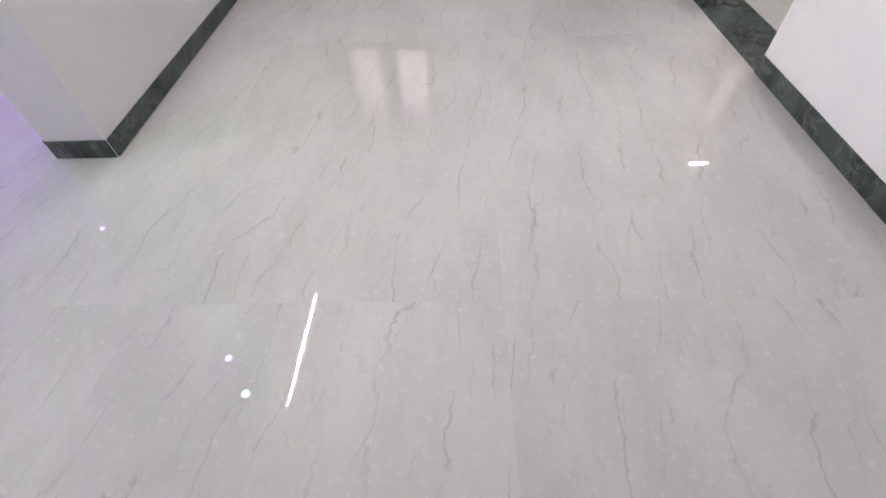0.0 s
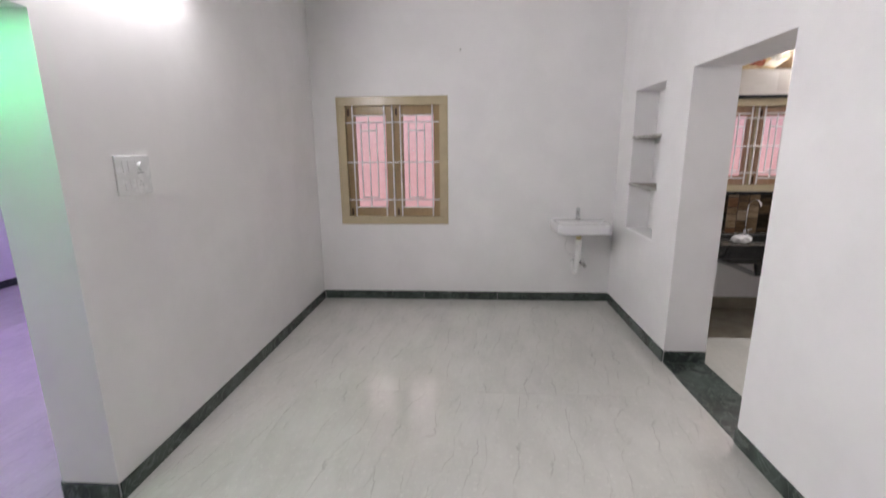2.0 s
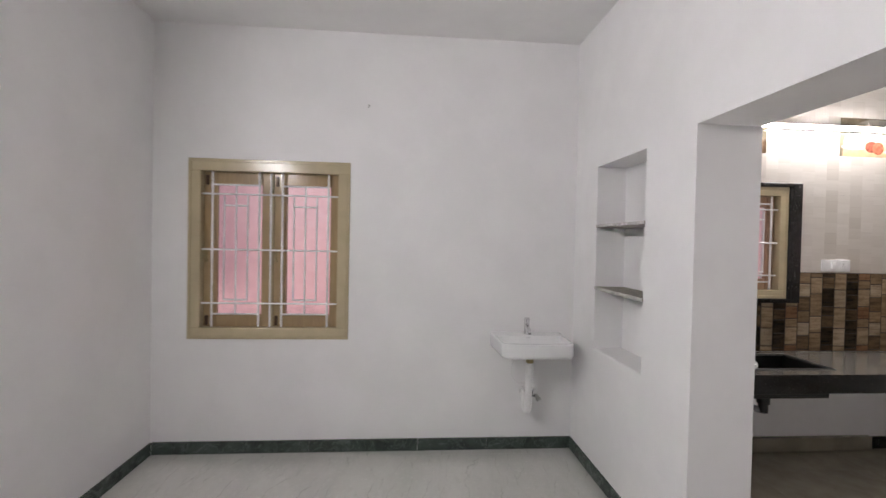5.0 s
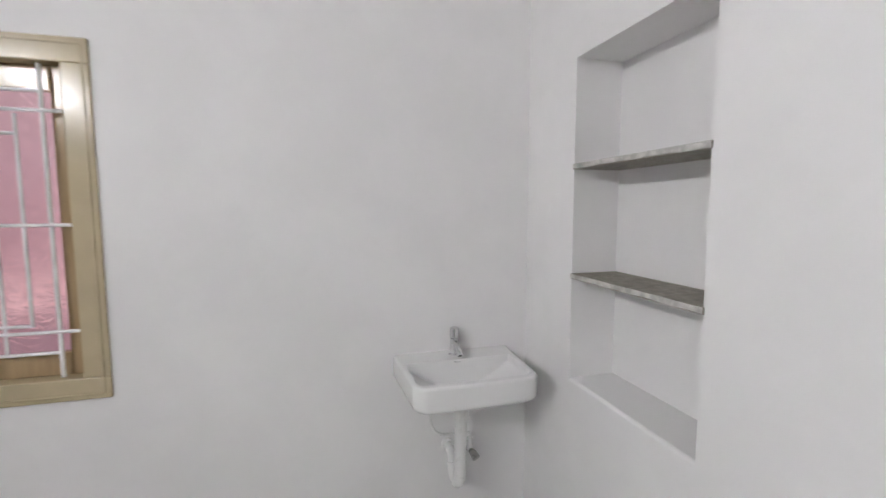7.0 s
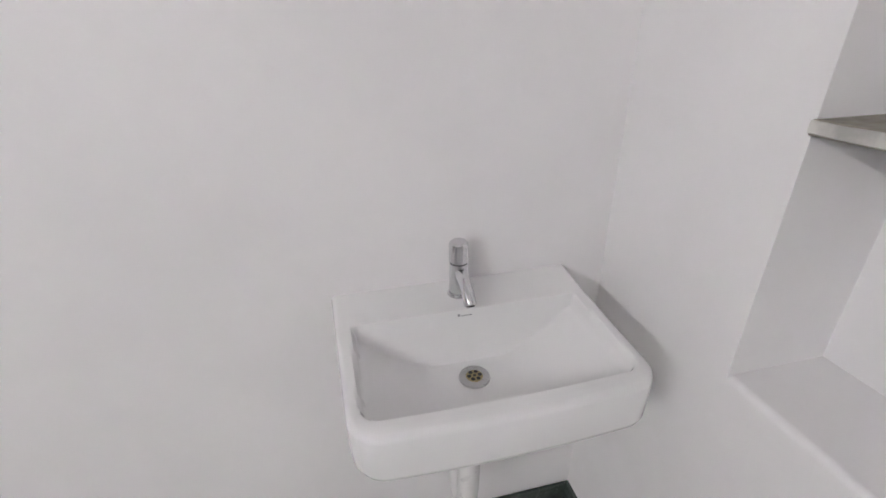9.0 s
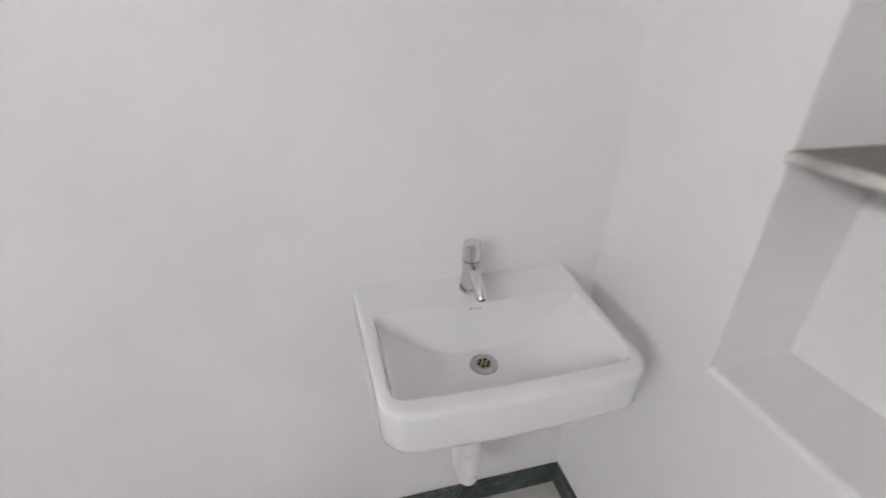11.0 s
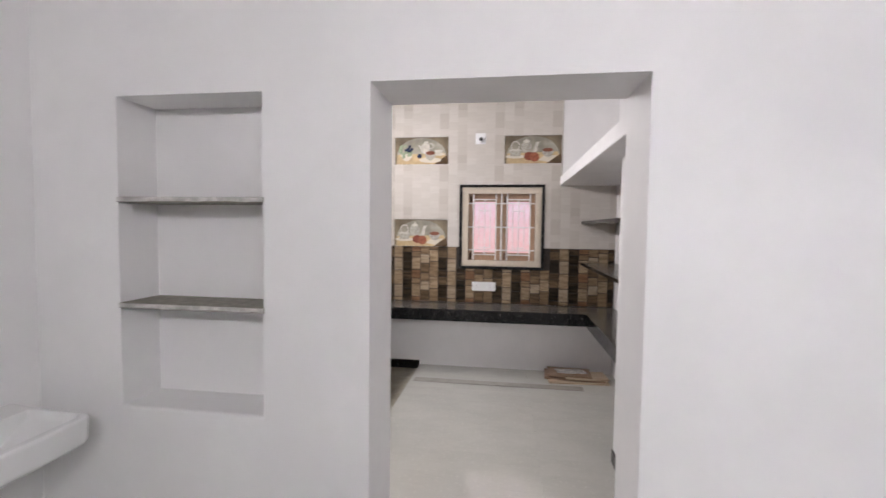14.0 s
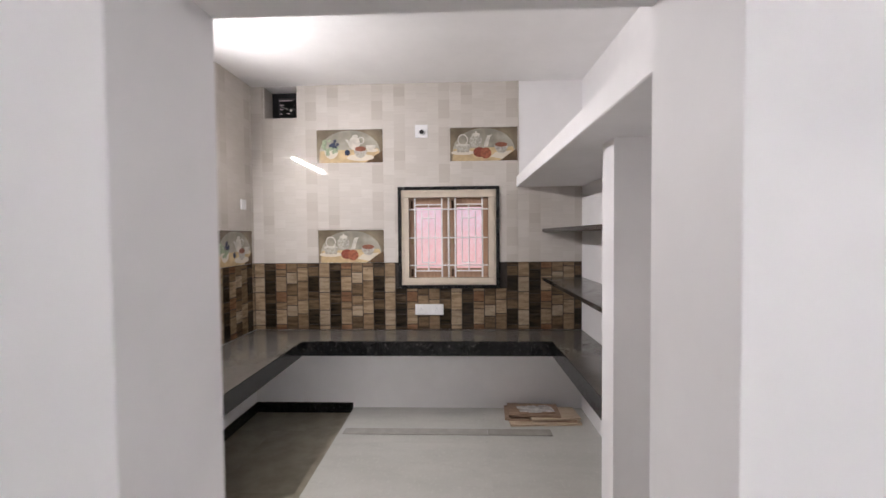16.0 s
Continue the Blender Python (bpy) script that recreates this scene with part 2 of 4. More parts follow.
PINK = frosted("frosted_pink_glass", (0.925, 0.87, 0.875), (0.965, 0.925, 0.93))
TUBE = emitter("tube_glow", (0.985, 0.965, 0.995), TUBE_DINING)
TUBE_K = emitter("kitchen_tube_glow", (0.985, 0.96, 0.985), TUBE_KITCHEN)
# glow of the added hall fill tube
FILL_H = emitter("hall_fill_glow", (1.0, 0.97, 0.97), FILL_HALL)
LED_PURPLE = emitter("purple_led", (0.20, 0.11, 1.0), DOWN_PURPLE)
# glow of the added purple fill strip
LED_FILL = emitter("purple_fill_glow", (0.50, 0.30, 1.0), FILL_PURPLE)
LED_GREEN = emitter("green_led", (0.10, 1.0, 0.36), DOWN_GREEN)


# ---- helpers of this scene ----
def box(bm, a, b, bevel=0.0, seg=1):
    """Adds a box from corner a to corner b, with bevelled edges if wished."""
    made = bmesh.ops.create_cube(bm, size=1)["verts"]
    for v in made:
        v.co = [(p + q) / 2 + k * (q - p) for p, q, k in zip(a, b, v.co)]
    if bevel:
        edges = {e for v in made for e in v.link_edges}
        bmesh.ops.bevel(bm, geom=list(edges), offset=bevel, segments=seg, affect="EDGES", profile=0.5)
    return bm


def boxes(*pairs, bevel=0.0, seg=1):
    bm = bmesh.new()
    for a, b in pairs:
        box(bm, a, b, bevel, seg)
    return bm


def rod(bm, a, b, r, r2=None, seg=16, caps=True):
    """Adds a round bar from a to b."""
    a, b = Vector(a), Vector(b)
    m = Matrix.Translation((a + b) / 2) @ (b - a).to_track_quat("Z", "Y").to_matrix().to_4x4()
    bmesh.ops.create_cone(bm, cap_ends=caps, segments=seg, radius1=r, radius2=r if r2 is None else r2, depth=(b - a).length, matrix=m)
    return bm


def rods(*bars, seg=16):
    bm = bmesh.new()
    for a, b, r in bars:
        rod(bm, a, b, r, seg=seg)
    return bm


def pipe(points, r, seg=14, steps=6):
    """A bent pipe along rounded points."""
    pts = [Vector(p) for p in points]
    path = []
    for i in range(len(pts) - 1):
        p0, p1, p2, p3 = pts[max(i - 1, 0)], pts[i], pts[i + 1], pts[min(i + 2, len(pts) - 1)]
        for k in range(steps):
            t = k / steps
            path.append(0.5 * (2 * p1 + (p2 - p0) * t + (2 * p0 - 5 * p1 + 4 * p2 - p3) * t * t + (3 * p1 - p0 - 3 * p2 + p3) * t ** 3))
    path.append(pts[-1])
    bm, rings, up = bmesh.new(), [], Vector((0.31, 0.17, 0.93)).normalized()
    for i, p in enumerate(path):
        d = (path[min(i + 1, len(path) - 1)] - path[max(i - 1, 0)]).normalized()
        x = d.cross(up).normalized()
        y = d.cross(x)
        rings.append([bm.verts.new(p + r * (x * math.cos(j * math.tau / seg) + y * math.sin(j * math.tau / seg))) for j in range(seg)])
    for a, b in zip(rings, rings[1:]):
        for j in range(seg):
            bm.faces.new((a[j], a[(j + 1) % seg], b[(j + 1) % seg], b[j]))
    bm.faces.new(rings[0])
    bm.faces.new(rings[-1])
    bmesh.ops.recalc_face_normals(bm, faces=bm.faces)
    return bm


def mesh(name, bm, material, smooth=False):
    me = bpy.data.meshes.new(name)
    bmesh.ops.recalc_face_normals(bm, faces=bm.faces)
    bm.to_mesh(me)
    bm.free()
    me.materials.append(material)
    if smooth:
        for p in me.polygons:
            p.use_smooth = True
        me.set_sharp_from_angle(angle=radians(40))
    return me


def structure(name, bm, material, label=""):
    return tagged(new(name, mesh(name, bm, material)), label=label, kind="structure")


def thing(name, label, category, at=(0, 0, 0), group="", matrix=None, kind=""):
    ob = new(name)
    ob.empty_display_size = 0.05
    ob.matrix_basis = matrix if matrix is not None else Matrix.Translation(at)
    return tagged(ob, label, category, group, kind)


def part(name, bm, material, parent, label="", smooth=False):
    """Links a bmesh, built in the world's place, as one mesh under a thing or a part."""
    root = parent
    while root.parent:
        root = root.parent
    if root.type == "EMPTY" and "local" not in root:
        bm.transform(Matrix.Translation(-root.location))
    ob = new(name, mesh(name, bm, material, smooth))
    ob.parent = parent
    if label:
        ob["label"] = label
    return ob


def piece(name, me, parent, at=(0, 0, 0)):
    ob = new(name, me)
    ob.parent = parent
    ob.location = at
    return ob


# ---- plan ----
HK = 2.99                                        # kitchen ceiling
XL, XR, YB, H = -1.452, 1.58, 4.60, 3.03        # dining room: side walls, back wall, ceiling
XLO = -1.725                                    # hall side of the dining room's wall
XKW = 1.882                                     # kitchen side of the wall between
DOOR0, DOOR1, DOORH = 2.278, 3.214, 2.08         # kitchen opening
NICHE0, NICHE1, NICHEZ0, NICHEZ1, NICHEX = 3.622, 4.222, 0.852, 2.058, 1.775
OPEN0, OPEN1, OPENH = -0.75, 1.705, 2.075       # opening to the hall
YS = -2.6                                       # wall behind the start
XF, YN, YK = 4.981, 4.610, 1.575                 # kitchen: far wall, wall with the sink, wall with shelves
WINX0, WINX1, WINZ0, WINZ1 = -1.211, -0.093, 0.820, 2.093
KWY0, KWY1, KWZ0, KWZ1 = 2.351, 3.220, 1.147, 2.020
NWX0, NWX1 = 2.455, 3.292
FAN0, FAN1, FANZ0, FANZ1 = 4.175, 4.487, 2.690, 2.985
CT, CB = 0.732, 0.607                           # counter top and underside
HX0, HY1 = -5.45, 5.05                          # hall

structure("wall_back", boxes(
    ((XL - 0.02, YB, 0), (WINX0 + 0.03, YB + 0.23, H)), ((WINX1 - 0.03, YB, 0), (XR, YB + 0.23, H)),
    ((WINX0 + 0.03, YB, 0), (WINX1 - 0.03, YB + 0.23, WINZ0 + 0.03)), ((WINX0 + 0.03, YB, WINZ1 - 0.03), (WINX1 - 0.03, YB + 0.23, H))), PAINT)
structure("wall_left", boxes(
    ((XLO, OPEN1, 0), (XL, HY1, H)), ((XLO, OPEN0, OPENH), (XL, OPEN1, H)), ((XLO, YS, 0), (XL, OPEN0, H))), PAINT)
structure("wall_right", boxes(
    ((XR, YS, 0), (XKW, DOOR0, H)), ((XR, DOOR0, DOORH), (XKW, DOOR1, H)), ((XR, DOOR1, 0), (XKW, NICHE0, H)),
    ((XR, NICHE0, 0), (XKW, NICHE1, NICHEZ0 - 0.03)), ((XR, NICHE0, NICHEZ1), (XKW, NICHE1, H)),
    ((NICHEX, NICHE0, NICHEZ0), (XKW, NICHE1, NICHEZ1)), ((XR, NICHE1, 0), (XKW, YN + 0.1, H))), PAINT)
lip = bmesh.new()
profile = [(XKW - 0.001, NICHEZ0 - 0.0305), (XKW - 0.001, NICHEZ0)] + [(XR + 0.013 - 0.013 * math.sin(radians(q)), NICHEZ0 - 0.013 + 0.013 * math.cos(radians(q))) for q in range(0, 91, 10)] + [(XR, NICHEZ0 - 0.0305)]
ends = [[lip.verts.new((x, y, z)) for x, z in profile] for y in (NICHE0, NICHE1)]
lip.faces.new(ends[0])
lip.faces.new(ends[1])
for i in range(len(profile)):
    j = (i + 1) % len(profile)
    lip.faces.new((ends[0][i], ends[0][j], ends[1][j], ends[1][i]))
tagged(new("niche_sill", mesh("niche_sill", lip, PAINT, True)), "rounded white plaster sill of the wall niche", kind="structure")
structure("wall_front", boxes(((XLO, YS - 0.2, 0), (XKW, YS, H))), PAINT)
structure("ceiling", boxes(((XL, YS, H), (XR, YB, H + 0.12))), CEILING)
structure("ceiling_hall", boxes(((HX0, YS, H), (XL, HY1, H + 0.12))), CEILING)
structure("ceiling_kitchen", boxes(((XKW, YK - 0.3, HK), (XF + 0.23, YN + 0.3, H + 0.12))), CEILING)
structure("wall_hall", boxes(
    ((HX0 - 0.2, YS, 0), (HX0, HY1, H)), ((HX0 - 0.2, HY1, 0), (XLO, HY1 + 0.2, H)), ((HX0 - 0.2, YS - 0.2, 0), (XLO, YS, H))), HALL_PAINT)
wall_far = structure("wall_kitchen_far", boxes(
    ((XF, YK - 0.2, 0), (XF + 0.23, KWY0 + 0.03, H)), ((XF, KWY1 - 0.03, 0), (XF + 0.23, FAN0, H)), ((XF, FAN0, 0), (XF + 0.23, FAN1, FANZ0)),
    ((XF, FAN0, FANZ1), (XF + 0.23, FAN1, H)), ((XF, FAN1, 0), (XF + 0.23, YN + 0.23, H)),
    ((XF, KWY0 + 0.03, 0), (XF + 0.23, KWY1 - 0.03, KWZ0 + 0.03)), ((XF, KWY0 + 0.03, KWZ1 - 0.03), (XF + 0.23, KWY1 - 0.03, H)),
    ), PAINT)
wall_sink = structure("wall_kitchen_sink", boxes(
    ((XKW, YN, 0), (NWX0 + 0.03, YN + 0.23, H)), ((NWX1 - 0.03, YN, 0), (XF, YN + 0.23, H)),
    ((NWX0 + 0.03, YN, 0), (NWX1 - 0.03, YN + 0.23, KWZ0 + 0.03)), ((NWX0 + 0.03, YN, KWZ1 - 0.03), (NWX1 - 0.03, YN + 0.23, H))), PAINT)
structure("wall_kitchen_shelves", boxes(((XKW, YK - 0.2, 0), (XF, YK, H))), PAINT)
pier = structure("wall_kitchen_pier", boxes(((2.945, YK, 0), (3.105, 1.99, 2.04))), PAINT)
structure("loft_slab", boxes(((XKW, YK, 2.038), (XF - 0.003, 2.165, 2.135)), bevel=0.004), PAINT, "white plastered concrete loft slab above the kitchen shelves")
structure("wall_kitchen_footing", boxes(((XKW, YN + 0.001, -0.2), (XF + 0.23, YN + 0.23, 0)), ((XF + 0.001, YK - 0.2, -0.2), (XF + 0.23, YN, 0))), PAINT)
structure("kitchen_ledge", boxes(((XKW + 0.001, YN - 0.045, -0.05), (4.035, YN - 0.001, 0.060)), bevel=0.006, seg=2), DARKFLOOR, "low brown cement ledge along the foot of the sink wall")
# ground tinted pink to carry the glow low in the panes
structure("ground", boxes(((-60, -60, -0.35), (60, 60, -0.12))), plain("pink_ground", (0.70, 0.46, 0.44), 0.8, vary=0.25, scale=3))


# ---- windows ----
def bar(bm, a, b, r=0.0065):
    return rod(bm, a, b, r, seg=8)


def window(name, label, w, h, matrix, frame_mat, shutter_mat, pane_mat, trim=None, rim=0.085, stile=0.09):
    """A two-leaf window with a welded grille. Local x runs along the wall, y into it, z up from the sill's corner."""
    win = thing(name, label, "window", matrix=matrix, kind="structure")
    win["local"] = 1
    for nm, a, b in (("window_frame", (0, -0.012, 0), (w, 0.11, rim * 0.95)), ("window_frame", (0, -0.012, h - rim), (w, 0.11, h)),
                     ("window_frame", (0, -0.0115, rim * 0.95), (rim, 0.11, h - rim)), ("window_frame", (w - rim, -0.0115, rim * 0.95), (w, 0.11, h - rim))):
        part(nm, boxes((a, b), bevel=0.004, seg=2), frame_mat, win)
    s = 0.016
    for a, b in (((s, -0.017, s), (w - s, -0.011, s + 0.008)), ((s, -0.017, h - s - 0.008), (w - s, -0.011, h - s)),
                 ((s, -0.017, s + 0.008), (s + 0.008, -0.011, h - s - 0.008)), ((w - s - 0.008, -0.017, s + 0.008), (w - s, -0.011, h - s - 0.008))):
        part("moulding", boxes((a, b), bevel=0.002), frame_mat, win)
    if trim:
        k = 0.03
        for a, b in (((-k, -0.022, -k), (w + k, 0.02, 0.0)), ((-k, -0.022, h), (w + k, 0.02, h + k)), ((-k, -0.0215, 0), (0, 0.02, h)), ((w, -0.0215, 0), (w + k, 0.02, h))):
            part("granite_trim", boxes((a, b), bevel=0.003), trim, win, "polished black granite trim")
    # leaves
    x0, x1, z0, z1 = rim, w - rim, rim * 0.95, h - rim
    mid = (x0 + x1) / 2
    for a, b in ((x0, mid - 0.012), (mid + 0.012, x1)):
        leaf = part("shutter", boxes(((a, 0.05, z0), (a + stile, 0.085, z1)), ((b - 0.06, 0.05, z0), (b, 0.085, z1)),
                                     ((a + stile, 0.051, z0), (b - 0.06, 0.084, z0 + 0.085)), ((a + stile, 0.051, z1 - 0.085), (b - 0.06, 0.084, z1)), bevel=0.003), shutter_mat, win)
        p = part("pane", boxes(((a + stile - 0.002, 0.064, z0 + 0.083), (b - 0.058, 0.069, z1 - 0.083))), pane_mat, leaf, "frosted pink glass pane")
        p.visible_shadow = False
        part("handle", pipe(((a + 0.025, 0.052, h * 0.43), (a + 0.025, 0.028, h * 0.445), (a + 0.025, 0.028, h * 0.485), (a + 0.025, 0.052, h * 0.5)), 0.006, 8, 4), BRASS, leaf, "dull brass pull handle", True)
        for z in (z0 + 0.045, z1 - 0.06):
            part("tower_bolt", boxes(((a + 0.014, 0.035, z - 0.035), (a + 0.034, 0.052, z + 0.035)), bevel=0.003), RUST, leaf, "brown metal tower bolt")
    part("mullion", boxes(((mid - 0.0115, 0.045, z0), (mid + 0.0115, 0.1, z1)), bevel=0.003), frame_mat, win)
    # grille
    gw, y = x1 - x0, 0.016
    vx = [x0 + gw * f for f in (0.075, 0.415, 0.5, 0.585, 0.925)]
    hz = [z0 + (z1 - z0) * f for f in (0.155, 0.5, 0.855)]
    lo, hi = z0 + (z1 - z0) * 0.085, z0 + (z1 - z0) * 0.915
    for x in vx:
        part("grille_bar", bar(bmesh.new(), (x, y, z0 + 0.004), (x, y, z1 - 0.004), 0.0078), ENAMEL, win)
    for z in hz:
        part("grille_bar", bar(bmesh.new(), (x0 + 0.004, y - 0.004, z), (x1 - 0.004, y - 0.004, z)), ENAMEL, win)
    for a, b in ((vx[0], vx[1]), (vx[3], vx[4])):
        c, q = (a + b) / 2, (b - a) * 0.25
        for z in (lo, hi):
            part("grille_bar", bar(bmesh.new(), (a, y + 0.002, z), (b, y + 0.002, z)), ENAMEL, win)
        part("grille_bar", bar(bmesh.new(), (c, y + 0.003, lo), (c, y + 0.003, hi)), ENAMEL, win)
        for x in (c - q, c + q):
            part("grille_bar", bar(bmesh.new(), (x, y + 0.002, hz[0] + 0.02), (x, y + 0.002, hz[2] - 0.012)), ENAMEL, win)
        for z in (hz[0] + 0.025, hz[2] - 0.08):
            part("grille_bar", bar(bmesh.new(), (c - q, y, z), (c + q, y, z)), ENAMEL, win)
    return win


window("window_1", "cream-painted two-leaf wooden window with white grille and pink frosted panes", WINX1 - WINX0, WINZ1 - WINZ0,
       pose(WINX0, YB, WINZ0), CREAM, SHUTTER, PINK)
window("window_2", "cream two-leaf kitchen window trimmed in black granite above the counter", KWY1 - KWY0, KWZ1 - KWZ0,
       pose(XF, KWY1, KWZ0, 0, 0, -90), CREAM_PALE, SHUTTER_RED, PINK, BLACK, 0.07, 0.062)
sink_window = window("window_3", "cream two-leaf kitchen window trimmed in black granite over the sink", NWX1 - NWX0, KWZ1 - KWZ0,
       pose(NWX0, YN, KWZ0), CREAM, SHUTTER_RED, PINK, BLACK, 0.07, 0.062)
part("granite_trim", boxes(((NWX1 - NWX0 + 0.0305, -0.021, -0.03), (NWX1 - NWX0 + 0.105, 0.0, KWZ1 - KWZ0 + 0.03)), bevel=0.003), BLACK, sink_window, "wide polished black granite strip")


def backdrop(name, a, b, high, mottle, shade=None, low=(0.60, 0.385, 0.38)):
    """A glowing sheet standing in for the unseen daylit view outside a window, its bright and dark areas painted in;
    shade is the x where it darkens.
    """
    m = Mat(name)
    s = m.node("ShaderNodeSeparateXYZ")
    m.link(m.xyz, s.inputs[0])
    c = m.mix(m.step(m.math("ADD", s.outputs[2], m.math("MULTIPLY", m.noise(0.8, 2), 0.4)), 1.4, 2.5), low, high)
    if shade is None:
        c = m.mix(m.math("MULTIPLY", m.step(m.noise(1.3, 4, dist=1.0), 0.40, 0.62), m.step(s.outputs[2], 1.2, 2.1, 0.0, mottle)), c, (0.24, 0.155, 0.16))
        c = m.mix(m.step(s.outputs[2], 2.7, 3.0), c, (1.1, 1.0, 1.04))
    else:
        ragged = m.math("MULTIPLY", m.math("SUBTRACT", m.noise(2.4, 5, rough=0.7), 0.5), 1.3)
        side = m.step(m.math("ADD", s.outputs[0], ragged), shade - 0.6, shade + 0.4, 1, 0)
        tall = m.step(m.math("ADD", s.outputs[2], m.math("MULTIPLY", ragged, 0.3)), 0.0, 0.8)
        # painted bright band and dark top set the window's reflection in the floor
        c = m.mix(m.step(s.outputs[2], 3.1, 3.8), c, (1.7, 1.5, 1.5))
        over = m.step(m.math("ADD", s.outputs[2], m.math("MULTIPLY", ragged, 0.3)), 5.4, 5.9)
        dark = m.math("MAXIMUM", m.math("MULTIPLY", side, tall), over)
        glint = m.step(m.noise(6.5, 4, rough=0.75), 0.56, 0.68, 0, mottle)
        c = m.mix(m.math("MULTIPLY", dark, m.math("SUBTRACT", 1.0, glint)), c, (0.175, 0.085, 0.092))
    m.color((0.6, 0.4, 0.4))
    # pink daylight behind the panes comes from this emission
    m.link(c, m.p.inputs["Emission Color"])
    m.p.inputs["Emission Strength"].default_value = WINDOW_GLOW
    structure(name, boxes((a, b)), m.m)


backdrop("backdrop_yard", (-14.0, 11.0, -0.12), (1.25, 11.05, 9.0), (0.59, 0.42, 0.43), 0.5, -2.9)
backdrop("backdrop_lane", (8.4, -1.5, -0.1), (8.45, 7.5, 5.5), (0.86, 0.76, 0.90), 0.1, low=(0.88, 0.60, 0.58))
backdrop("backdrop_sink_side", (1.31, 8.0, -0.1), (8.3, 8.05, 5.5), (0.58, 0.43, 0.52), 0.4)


# ---- thresholds, skirting ----
structure("threshold", boxes(((XR + 0.001, DOOR0, -0.02), (XKW, DOOR1, 0.005)), bevel=0.002), GREEN, "dark green marble threshold slab in the kitchen doorway")


def skirting(name, runs, h=0.09, t=0.011, material=None, foot=0.001):
    """Skirting slabs end to end along each run (x0, y0, x1, y1, side), side being the way out of the wall."""
    root = tagged(new(name), "dark green marble skirting in butted lengths", "skirting", kind="structure")
    for x0, y0, x1, y1, sx, sy, cuts in runs:
        marks = [0.0, *cuts, 1.0]
        for a, b in zip(marks, marks[1:]):
            p = (x0 + (x1 - x0) * a, y0 + (y1 - y0) * a)
            q = (x0 + (x1 - x0) * b, y0 + (y1 - y0) * b)
            g = 0.0008
            lo = [min(p[0], q[0]) + (g if x0 != x1 else 0), min(p[1], q[1]) + (g if y0 != y1 else 0), foot]
            hi = [max(p[0], q[0]) - (g if x0 != x1 else 0), max(p[1], q[1]) - (g if y0 != y1 else 0), h]
            for i, s in enumerate((sx, sy)):
                if s > 0:
                    hi[i] += t
                if s < 0:
                    lo[i] -= t
            part("skirting_slab", boxes((lo, hi), bevel=0.0015), material or GREEN, root)
    return root


skirting("baseboard", [
    (XL + 0.011, YB, XR - 0.011, YB, 0, -1, (0.07, 0.36, 0.62, 0.79)),
    (XL, OPEN1, XL, YB - 0.011, 1, 0, (0.151, 0.41, 0.68)),
    (XLO, OPEN1, XL, OPEN1, 0, -1, ()),
    (XR, DOOR1, XR, YB, -1, 0, (0.5,)), (XR, DOOR1, XKW, DOOR1, 0, -1, ()),
    (XR, YS, XR, DOOR0, -1, 0, (0.25, 0.5, 0.75)),
    (XLO, OPEN1, XLO, HY1, -1, 0, (0.4,)), (HX0, HY1, XLO, HY1, 0, -1, (0.33, 0.66)), (HX0, YS, HX0, HY1, 1, 0, (0.2, 0.4, 0.6, 0.8)),
])
skirting("baseboard_kitchen", [(2.945, 1.99, 3.105, 1.99, 0, 1, ()), (2.945, YK, 2.945, 2.0, -1, 0, ())], material=BLACK)

# ---- niche shelves ----
for z, t in ((1.655, 0.020), (1.243, 0.020)):
    s = thing("niche_shelf", "rough grey stone shelf slab set into the wall niche", "shelf", (XR, NICHE0, z), "niche shelves")
    bm = boxes(((XR - 0.004, NICHE0 - 0.004, z), (NICHEX + 0.002, NICHE1 + 0.004, z + t)), bevel=0.002)
    part("slab", bm, SHELFSTONE, s)
    bm, n = bmesh.new(), 60
    rows = []
    for k in range(n + 1):
        y = NICHE0 - 0.003 + (NICHE1 - NICHE0 + 0.006) * k / n
        low = z + t * (0.10 + 0.22 * noise.noise((y * 14, z, 0)))
        high = z + t * (0.98 + 0.05 * noise.noise((y * 19, z, 5)))
        x = XR - 0.0055 - 0.0015 * noise.noise((y * 25, z, 9))
        rows.append([bm.verts.new(c) for c in ((XR, y, low), (x, y, low + 0.001), (x, y, high - 0.001), (XR, y, high))])
    for p, q in zip(rows, rows[1:]):
        for a in range(3):
            bm.faces.new((p[a], p[a + 1], q[a + 1], q[a]))
    part("plaster_edge", bm, SMEAR, s, "white plaster smeared along the front edge")


